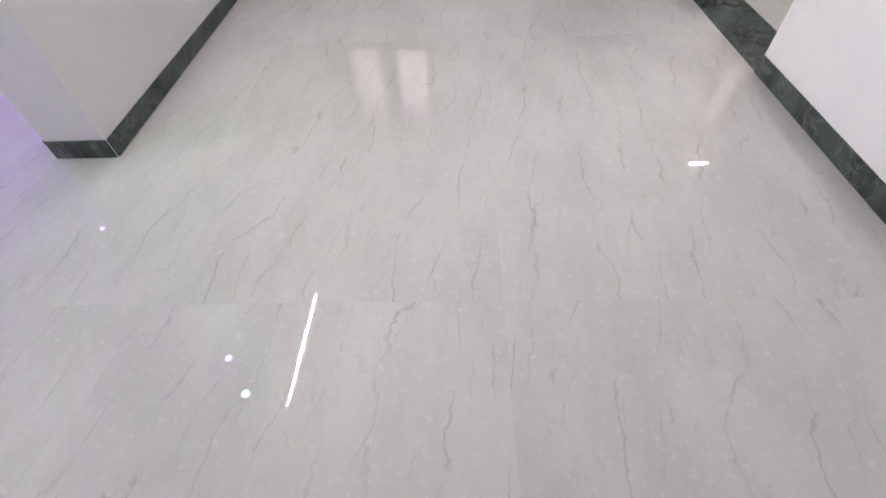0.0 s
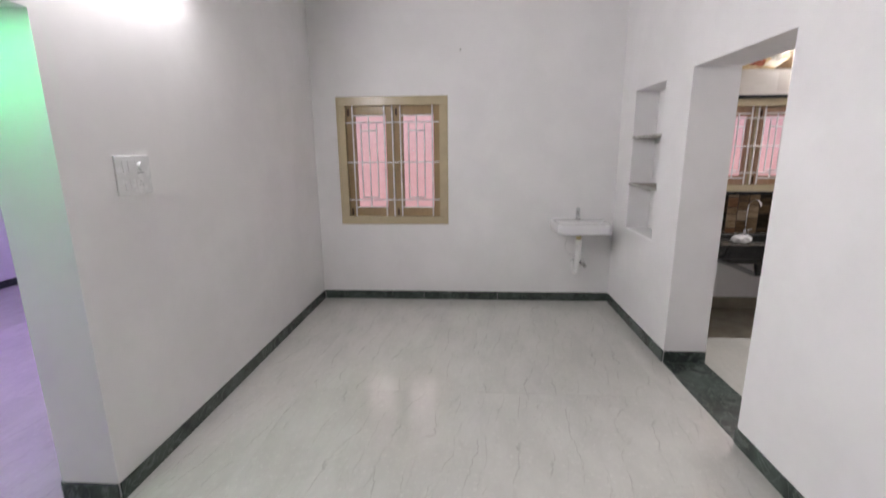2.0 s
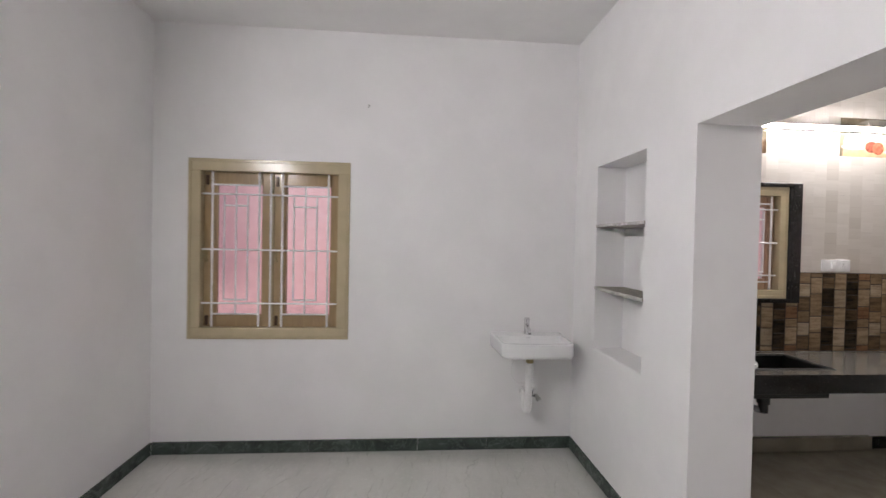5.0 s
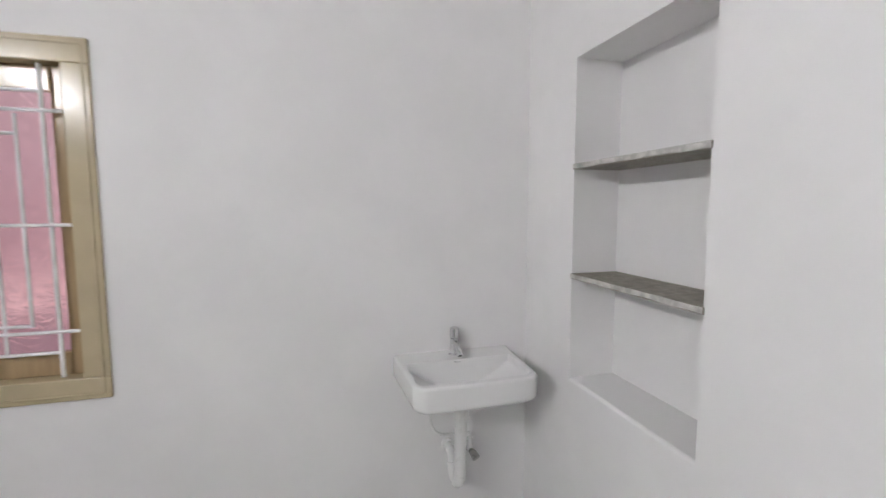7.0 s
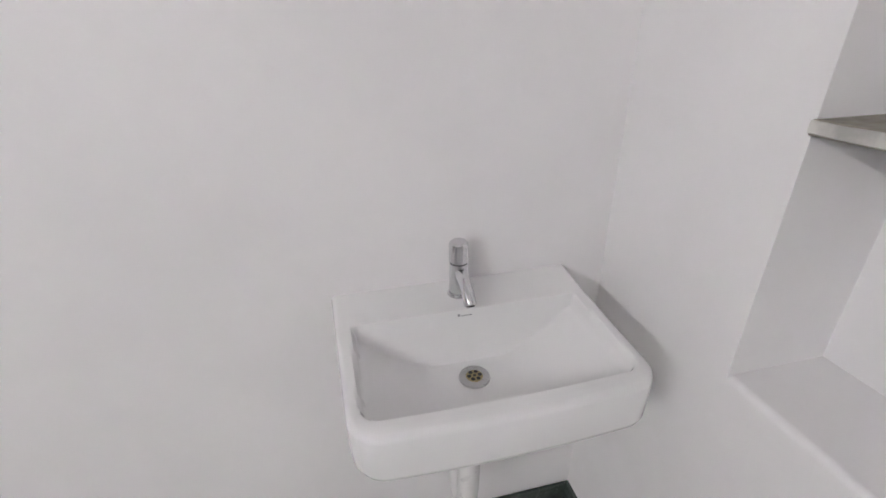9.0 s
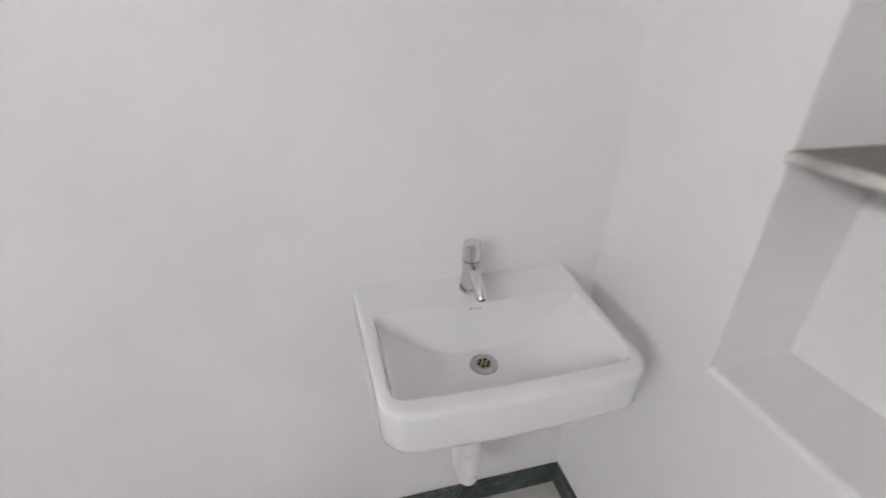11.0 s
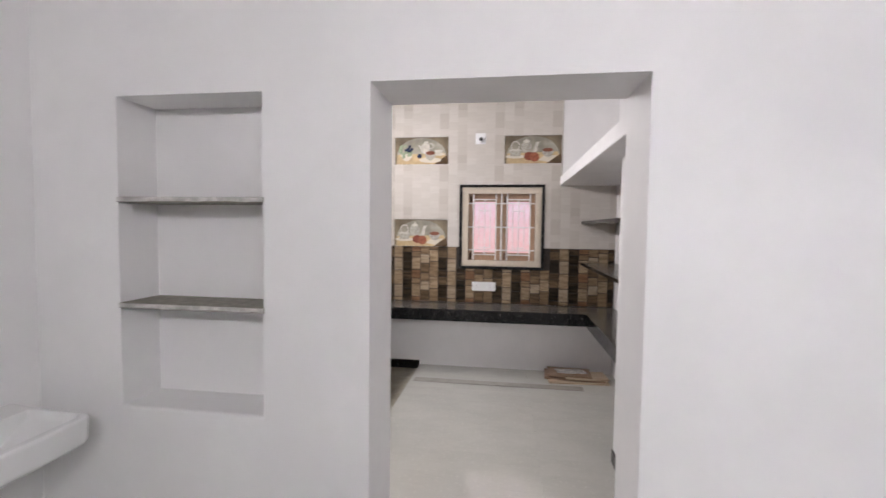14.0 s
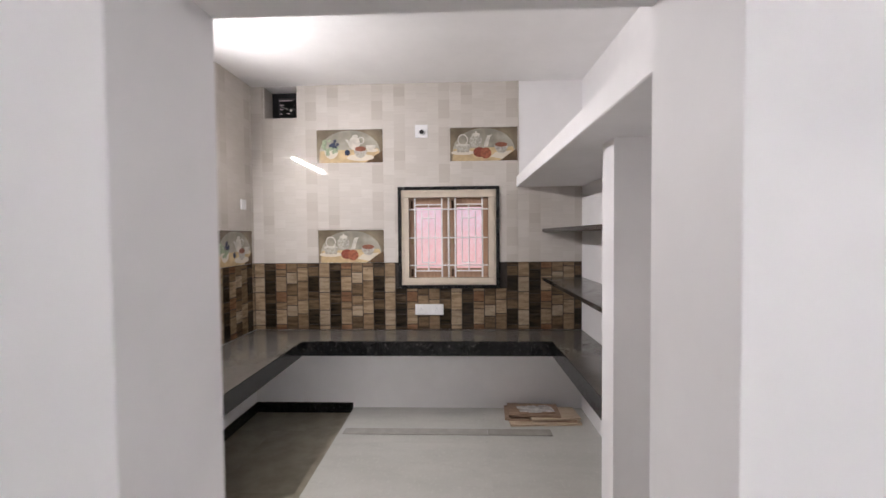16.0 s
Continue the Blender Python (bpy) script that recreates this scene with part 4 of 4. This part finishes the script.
def boards():
    specs = [(4.61, 1.67, 0.002, 0.33, 0.60, 0.018, 3, BOARD), (4.62, 1.71, 0.021, 0.30, 0.60, 0.016, -4, BOARD_RED), (4.64, 1.67, 0.038, 0.24, 0.42, 0.018, 5, BOARD),
             (4.63, 1.84, 0.057, 0.27, 0.44, 0.016, -3, BOARD_RED), (4.68, 1.88, 0.074, 0.17, 0.30, 0.013, 7, BOARD_RED)]
    for i, (x, y, z, w, l, t, turn, mat) in enumerate(specs):
        ob = thing("timber_board", "short dusty timber board stacked on the kitchen floor", "board", (x, y, z), "stack of boards", matrix=pose(x, y, z, 0, 0, turn))
        ob["local"] = 1
        part("plank", boxes(((0, 0, 0), (w, l, t)), bevel=0.002), mat, ob)
        if i == 4:
            bm = bmesh.new()
            for k in range(44):
                cx, cy, r = random.uniform(0.03, w - 0.03), random.uniform(0.03, l - 0.03), random.uniform(0.014, 0.040)
                box(bm, (cx - r * 0.7, cy - r, t), (cx + r * 0.7, cy + r, t + random.uniform(0.001, 0.004)), 0.001)
            part("cement_splash", bm, CEMENT, ob, "dried grey cement splashes")


boards()


def exhaust_fan():
    y, z, x, r = (FAN0 + FAN1) / 2 - 0.035, (FANZ0 + FANZ1) / 2 - 0.02, XF + 0.185, 0.118
    ob = thing("exhaust_fan", "black exhaust fan at rest inside a tiled wall recess", "fan", (x, y, z))
    s = 0.122
    part("housing", boxes(((x, FAN0 + 0.002, FANZ0 + 0.002), (x + 0.02, FAN1 - 0.002, z - s + 0.006)), ((x, FAN0 + 0.002, z + s - 0.006), (x + 0.02, FAN1 - 0.002, FANZ1 - 0.002)),
                          ((x, FAN0 + 0.002, z - s), (x + 0.02, y - s, z + s)), ((x, y + s, z - s), (x + 0.02, FAN1 - 0.002, z + s))), BLACKPL, ob)
    part("hub", rod(bmesh.new(), (x - 0.012, y, z), (x + 0.03, y, z), 0.03, 0.034, 24), BLACKPL, ob, smooth=True)
    part("hub_cap", rod(bmesh.new(), (x - 0.015, y, z), (x - 0.0125, y, z), 0.012, seg=16), STEEL, ob)
    for i in range(5):
        bm = bmesh.new()
        ring = []
        for k in range(9):
            f = k / 8
            rr = 0.028 + f * (r - 0.03)
            half = radians(27 + 8 * f)
            ring.append([bm.verts.new((x + 0.012 + (0.012 if q else -0.008), y + rr * math.cos(h), z + rr * math.sin(h)))
                         for q, h in ((0, i * math.tau / 5 - half), (1, i * math.tau / 5 + half))])
        for p, q in zip(ring, ring[1:]):
            bm.faces.new((p[0], p[1], q[1], q[0]))
        bmesh.ops.solidify(bm, geom=bm.faces[:], thickness=0.002)
        part("blade", bm, BLACKPL, ob)
    # slats added to block daylight behind the blades, leaving narrow bright gaps
    for a in range(6):
        q = z - 0.10 + a * 0.042
        part("louvre_slat", boxes(((x + 0.036, FAN0 + 0.003, q), (x + 0.043, FAN1 - 0.003, q + 0.0375))), BLACKPL, ob)
    for a in range(4):
        h = a * math.tau / 4 + 0.4
        part("guard_wire", rods(((x + 0.021, y, z), (x + 0.021, y + 0.12 * math.cos(h), z + 0.12 * math.sin(h)), 0.003), seg=6), STEEL, ob)


exhaust_fan()


# ---- floor tiles ----
def tiled_floor(name, x0, x1, y0, y1, w, l, ox, oy, material, t=0.006, gap=0.00012, z=0.0):
    """A bed with one tile object for each tile, cut at the walls."""
    root = structure(name, boxes(((x0, y0, z - 0.12), (x1, y1, z - t + 0.0005))), GROUT)
    shared = {}
    for i in range(math.floor((x0 - ox) / w), math.ceil((x1 - ox) / w)):
        for j in range(math.floor((y0 - oy) / l), math.ceil((y1 - oy) / l)):
            a, b = max(x0, ox + i * w), min(x1, ox + (i + 1) * w)
            c, d = max(y0, oy + j * l), min(y1, oy + (j + 1) * l)
            if b - a < 0.01 or d - c < 0.01:
                continue
            key = (round(b - a, 3), round(d - c, 3))
            if key not in shared:
                shared[key] = mesh("tile", boxes(((gap - (b - a) / 2, gap - (d - c) / 2, -t), ((b - a) / 2 - gap, (d - c) / 2 - gap, 0)), ), material)
            ob = piece("tile", shared[key], root, ((a + b) / 2, (c + d) / 2, z))
            ob.rotation_euler = (random.uniform(-1, 1) * 0.0011, random.uniform(-1, 1) * 0.0011, 0)
    return root


tiled_floor("floor", XLO, XR, YS, YB, 1.2, 1.8, -1.0, 0.92, FLOOR)
tiled_floor("floor_hall", HX0, XLO, YS, HY1, 0.8, 1.6, -0.9, 0.92, FLOOR)
tiled_floor("floor_kitchen", XKW, XF, YK, 3.685, 1.2, 1.2, XKW, 3.685 - 1.2, KFLOOR)
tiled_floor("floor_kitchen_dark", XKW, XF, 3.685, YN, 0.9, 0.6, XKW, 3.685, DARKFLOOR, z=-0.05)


# ---- printed still-life tiles ----
def ellipse(bm, c, rx, rz, y, a0=0.0, a1=math.tau, n=28):
    pts = [bm.verts.new((c[0] + rx * math.cos(a0 + (a1 - a0) * k / n), y, c[1] + rz * math.sin(a0 + (a1 - a0) * k / n))) for k in range(n + (a1 - a0 < math.tau - 0.01))]
    bm.faces.new(pts)
    return bm


def poly(bm, pts, y):
    bm.faces.new([bm.verts.new((x, y, z)) for x, z in pts])
    return bm


def ring_shape(bm, c, r, w, y, n=24):
    a = [bm.verts.new((c[0] + r * math.cos(k * math.tau / n), y, c[1] + r * 1.1 * math.sin(k * math.tau / n))) for k in range(n)]
    b = [bm.verts.new((c[0] + (r - w) * math.cos(k * math.tau / n), y, c[1] + (r - w) * 1.1 * math.sin(k * math.tau / n))) for k in range(n)]
    for k in range(n):
        bm.faces.new((a[k], a[(k + 1) % n], b[(k + 1) % n], b[k]))
    return bm


PRINT = {k: plain("print_" + k, c, 0.12, vary=v, scale=s, bump=0) for k, c, v, s in (
    ("ground", (0.21, 0.17, 0.115), 0.4, 5), ("glow", (0.36, 0.335, 0.27), 0.35, 6), ("table", (0.56, 0.42, 0.24), 0.25, 9), ("china", (0.60, 0.56, 0.49), 0.18, 25),
    ("china_shade", (0.45, 0.42, 0.36), 0.3, 60), ("plate", (0.66, 0.60, 0.49), 0.08, 10), ("apple", (0.24, 0.065, 0.04), 0.35, 40), ("apple_light", (0.33, 0.11, 0.06), 0.3, 40),
    ("grape", (0.30, 0.36, 0.24), 0.3, 50), ("grape_dark", (0.03, 0.04, 0.075), 0.4, 50), ("edge", (0.12, 0.075, 0.04), 0.3, 8), ("tea", (0.24, 0.09, 0.055), 0.3, 40))}


def picture_tile(kind, matrix, w=0.610, h=0.302):
    label = "glossy wall tile printed with grapes, teapot and cups" if kind == "grapes" else "glossy wall tile printed with teapot, cup and red apples"
    ob = thing("picture_tile", label, "wall tile", matrix=matrix, group="printed kitchen tiles")
    ob["local"] = 1
    part("tile_body", boxes(((0, 0, 0), (w, 0.0085, h)), bevel=0.001), PRINT["ground"], ob, "dim brown printed background")
    y = [0.0087]

    def draw(name, bm, mat):
        y[0] += 0.00012
        for v in bm.verts:
            v.co.x = w - v.co.x
        part(name, bm, PRINT[mat], ob)

    def at():
        return y[0]

    draw("printed_arch", ellipse(bmesh.new(), (w * 0.5, h * 0.30), w * 0.46, h * 0.68, at(), 0, math.pi), "glow")
    draw("printed_table", poly(bmesh.new(), ((0.02, 0.0), (w - 0.12, 0.0), (w - 0.02, h * 0.22), (w * 0.93, h * 0.42), (0.03, h * 0.36)), at()), "table")
    draw("printed_edge", poly(bmesh.new(), ((w * 0.74, 0.0), (w, 0.0), (w, h * 0.34), (w * 0.95, h * 0.30)), at()), "edge")
    if kind == "grapes":
        draw("printed_bowl", ellipse(bmesh.new(), (w * 0.22, h * 0.38), w * 0.105, h * 0.26, at(), math.pi, math.tau), "plate")
        for i in range(34):
            a, r = random.uniform(0, math.tau), random.random() ** 0.5
            c = (w * 0.2 + r * w * 0.135 * math.cos(a), h * 0.47 + r * h * 0.23 * math.sin(a))
            draw("printed_grape", ellipse(bmesh.new(), c, 0.0155, 0.0155, at(), n=12), "grape_dark" if c[0] > w * 0.2 and c[1] > h * 0.46 else "grape")
        draw("printed_plum", ellipse(bmesh.new(), (w * 0.465, h * 0.3), 0.025, 0.026, at()), "grape_dark")
        draw("printed_pot", ellipse(bmesh.new(), (w * 0.575, h * 0.58), w * 0.085, h * 0.2, at()), "china")
        draw("printed_lid", ellipse(bmesh.new(), (w * 0.585, h * 0.79), w * 0.045, h * 0.05, at()), "china")
        draw("printed_spout", poly(bmesh.new(), ((w * 0.44, h * 0.70), (w * 0.475, h * 0.69), (w * 0.54, h * 0.5), (w * 0.51, h * 0.44)), at()), "china")
        draw("printed_handle", ring_shape(bmesh.new(), (w * 0.675, h * 0.66), 0.03, 0.008, at()), "china")
        draw("printed_saucer", ellipse(bmesh.new(), (w * 0.83, h * 0.36), w * 0.1, h * 0.05, at()), "plate")
        draw("printed_cup", ellipse(bmesh.new(), (w * 0.82, h * 0.52), w * 0.075, h * 0.16, at(), math.pi, math.tau), "china")
        draw("printed_plate", ellipse(bmesh.new(), (w * 0.665, h * 0.15), w * 0.205, h * 0.1, at()), "plate")
        draw("printed_bowl", ellipse(bmesh.new(), (w * 0.665, h * 0.38), w * 0.1, h * 0.24, at(), math.pi, math.tau), "china_shade")
        draw("printed_fruit", ellipse(bmesh.new(), (w * 0.665, h * 0.41), w * 0.085, h * 0.075, at()), "tea")
    else:
        draw("printed_pot", ellipse(bmesh.new(), (w * 0.38, h * 0.6), w * 0.095, h * 0.2, at()), "china_shade")
        draw("printed_lid", ellipse(bmesh.new(), (w * 0.385, h * 0.79), w * 0.06, h * 0.05, at()), "china")
        draw("printed_finial", ellipse(bmesh.new(), (w * 0.385, h * 0.85), 0.008, 0.012, at()), "china")
        draw("printed_spout", poly(bmesh.new(), ((w * 0.5, h * 0.42), (w * 0.56, h * 0.42), (w * 0.6, h * 0.72), (w * 0.63, h * 0.78), (w * 0.555, h * 0.76), (w * 0.52, h * 0.58)), at()), "china")
        draw("printed_handle", ring_shape(bmesh.new(), (w * 0.19, h * 0.63), 0.048, 0.009, at()), "china")
        draw("printed_saucer", ellipse(bmesh.new(), (w * 0.19, h * 0.25), w * 0.175, h * 0.07, at()), "plate")
        draw("printed_cup", poly(bmesh.new(), ((w * 0.08, h * 0.48), (w * 0.3, h * 0.48), (w * 0.28, h * 0.26), (w * 0.11, h * 0.26)), at()), "china_shade")
        draw("printed_rim", ellipse(bmesh.new(), (w * 0.19, h * 0.48), w * 0.11, h * 0.03, at()), "china")
        draw("printed_apple", ellipse(bmesh.new(), (w * 0.435, h * 0.26), 0.054, 0.045, at()), "apple")
        draw("printed_apple", ellipse(bmesh.new(), (w * 0.53, h * 0.23), 0.05, 0.05, at()), "apple_light")
        draw("printed_plate", poly(bmesh.new(), ((w * 0.6, h * 0.12), (w * 0.78, h * 0.05), (w * 0.93, h * 0.3), (w * 0.68, h * 0.26)), at()), "plate")
        draw("printed_bowl", ellipse(bmesh.new(), (w * 0.76, h * 0.46), w * 0.1, h * 0.24, at(), math.pi, math.tau), "china_shade")
        draw("printed_fruit", ellipse(bmesh.new(), (w * 0.76, h * 0.48), w * 0.09, h * 0.07, at()), "tea")
    return ob


TW, TH, TZ, TY, TX = 0.614, 0.3065, 1.357, 3.995, 3.09
FARP = [("grapes", TY, 3), ("apples", TY - 2 * TW, 3), ("apples", TY, 0)]
for kind, y, row in FARP:
    picture_tile(kind, pose(XF - 0.0005, y - TW + 0.002, TZ + row * TH + 0.002, 0, 0, 90))
NORP = [("apples", TX - TW, 3), ("apples", TX + TW, 3), ("grapes", TX + 2 * TW, 0)]
for kind, x, row in NORP:
    picture_tile(kind, pose(x + TW - 0.002, YN - 0.0005, TZ + row * TH + 0.002, 0, 0, 180))


# ---- wall tiles ----
def minus(rect, hole):
    """What is left of a rectangle (u0, u1, z0, z1) outside a hole."""
    a, b, c, d = rect
    p, q, r, s = hole
    if p >= b or q <= a or r >= d or s <= c:
        return [rect]
    out = []
    if c < r:
        out.append((a, b, c, r))
    if s < d:
        out.append((a, b, s, d))
    lo, hi = max(c, r), min(d, s)
    if a < p:
        out.append((a, p, lo, hi))
    if q < b:
        out.append((q, b, lo, hi))
    return [o for o in out if o[1] - o[0] > 0.006 and o[3] - o[2] > 0.006]


def light_tiles(root, u0, u1, start, holes, place, material):
    for i in range(math.floor((u0 - start) / TW), math.ceil((u1 - start) / TW)):
        for j in range(0, 6):
            rects = [(max(u0, start + i * TW), min(u1, start + (i + 1) * TW), TZ + j * TH, min(HK, TZ + (j + 1) * TH))]
            for hole in holes:
                rects = [r for rect in rects for r in minus(rect, hole)]
            for a, b, c, d in rects:
                if b - a > 0.01 and d - c > 0.01:
                    lo, hi = place(a + 0.0002, c + 0.0002, 0.0), place(b - 0.0002, d - 0.0002, 0.0075)
                    part("tile", boxes(([min(p, q) for p, q in zip(lo, hi)], [max(p, q) for p, q in zip(lo, hi)])), material, root)


light_tiles(wall_far, YK + 0.001, YN - 0.001, TY, [
    (KWY0 - 0.029, KWY1 + 0.029, KWZ0 - 0.029, KWZ1 + 0.029), (FAN0, FAN1, FANZ0, FANZ1), (YK, 2.142, 2.05, H),
    *[(y - TW, y, TZ + r * TH, TZ + r * TH + TH) for _, y, r in FARP]], lambda u, z, d: (XF - d, u, z), TILE)
light_tiles(wall_sink, XKW + 0.001, XF - 0.001, TX, [
    (NWX0 - 0.029, NWX1 + 0.029, KWZ0 - 0.029, KWZ1 + 0.029), *[(x, x + TW, TZ + r * TH, TZ + r * TH + TH) for _, x, r in NORP]], lambda u, z, d: (u, YN - d, z), TILE_SINK)
part("recess_lining", boxes(((XF + 0.004, FAN1 - 0.008, FANZ0 + 0.008), (XF + 0.18, FAN1 - 0.001, FANZ1)), ((XF + 0.004, FAN0 + 0.001, FANZ0 + 0.001), (XF + 0.18, FAN1 - 0.001, FANZ0 + 0.008))), TILE, wall_far)

COL = 0.1023
# blocks of the six columns of a tile, from the tile's top down, as shares of its height
COLUMNS = (((0.44, 0.90, "pale"), (0.90, 1.44, "beige")), ((0.23, 0.57, "dark"), (0.57, 0.95, "dark"), (0.95, 1.23, "umber")),
           ((0.41, 0.87, "beige"), (0.87, 1.19, "rust"), (1.19, 1.41, "tan")), ((0.29, 0.63, "pale"), (0.63, 0.99, "grey"), (0.99, 1.29, "tan")),
           ((0.13, 0.55, "beige"), (0.55, 1.13, "tan")), ((0.11, 0.41, "grey"), (0.41, 0.87, "dark"), (0.87, 1.11, "umber")))
blocks = {}


def mosaic(root, u0, u1, gaps, axis, at):
    """Columns of printed stone blocks between counter and light tiles."""
    turn = radians(180) if axis == "x" else radians(90)
    zero, way = (TX, 1) if axis == "x" else (TY, -1)
    first = math.floor(min((u0 - zero) * way, (u1 - zero) * way) / COL)
    for i in range(first, first + math.ceil((u1 - u0) / COL) + 1):
        a, b = sorted((zero + way * i * COL, zero + way * (i + 1) * COL))
        a, b = max(a, u0), min(b, u1)
        if b - a < 0.012:
            continue
        roof = TZ - 0.001
        for p, q, z in gaps:
            if a + COL * 0.5 > p and b - COL * 0.5 < q:
                roof = z
        for row in range(-1, 3):
            for start, end, tone in COLUMNS[i % 6]:
                top, low = min(roof, TZ - (row + start) * TH), max(CT + 0.001, TZ - (row + end) * TH)
                tall = top - low
                if tall < 0.014:
                    continue
                key = (round(tall, 3), tone, round(b - a, 3))
                if key not in blocks:
                    blocks[key] = mesh("mosaic_block", boxes(((-(b - a) / 2 + 0.0034, 0, 0.0034), ((b - a) / 2 - 0.0034, 0.006, tall - 0.0034)), bevel=0.0022), MOSAIC[tone])
                mid = (a + b) / 2
                ob = piece("mosaic_block", blocks[key], root, (mid, at, low) if axis == "x" else (at, mid, low))
                ob.rotation_euler = (0, 0, turn)


part("mosaic_bed", boxes(((XF - 0.003, YK + 0.001, CT), (XF + 0.001, KWY0 - 0.02, TZ)), ((XF - 0.003, KWY1 + 0.02, CT), (XF + 0.001, YN - 0.001, TZ)), ((XF - 0.003, KWY0 - 0.02, CT), (XF + 0.001, KWY1 + 0.02, KWZ0 - 0.03))), JOINT, wall_far)
part("mosaic_bed", boxes(((XKW + 0.001, YN - 0.003, CT), (NWX0 - 0.02, YN + 0.001, TZ)), ((NWX1 + 0.02, YN - 0.003, CT), (XF - 0.004, YN + 0.001, TZ)), ((NWX0 - 0.02, YN - 0.003, CT), (NWX1 + 0.02, YN + 0.001, KWZ0 - 0.03))), JOINT, wall_sink)
mosaic(wall_far, YK + 0.002, YN - 0.007, [(KWY0 - 0.06, KWY1 + 0.06, KWZ0 - 0.03)], "y", XF - 0.002)
mosaic(wall_sink, XKW + 0.002, XF - 0.007, [(NWX0 - 0.06, NWX1 + 0.06, KWZ0 - 0.03)], "x", YN - 0.002)
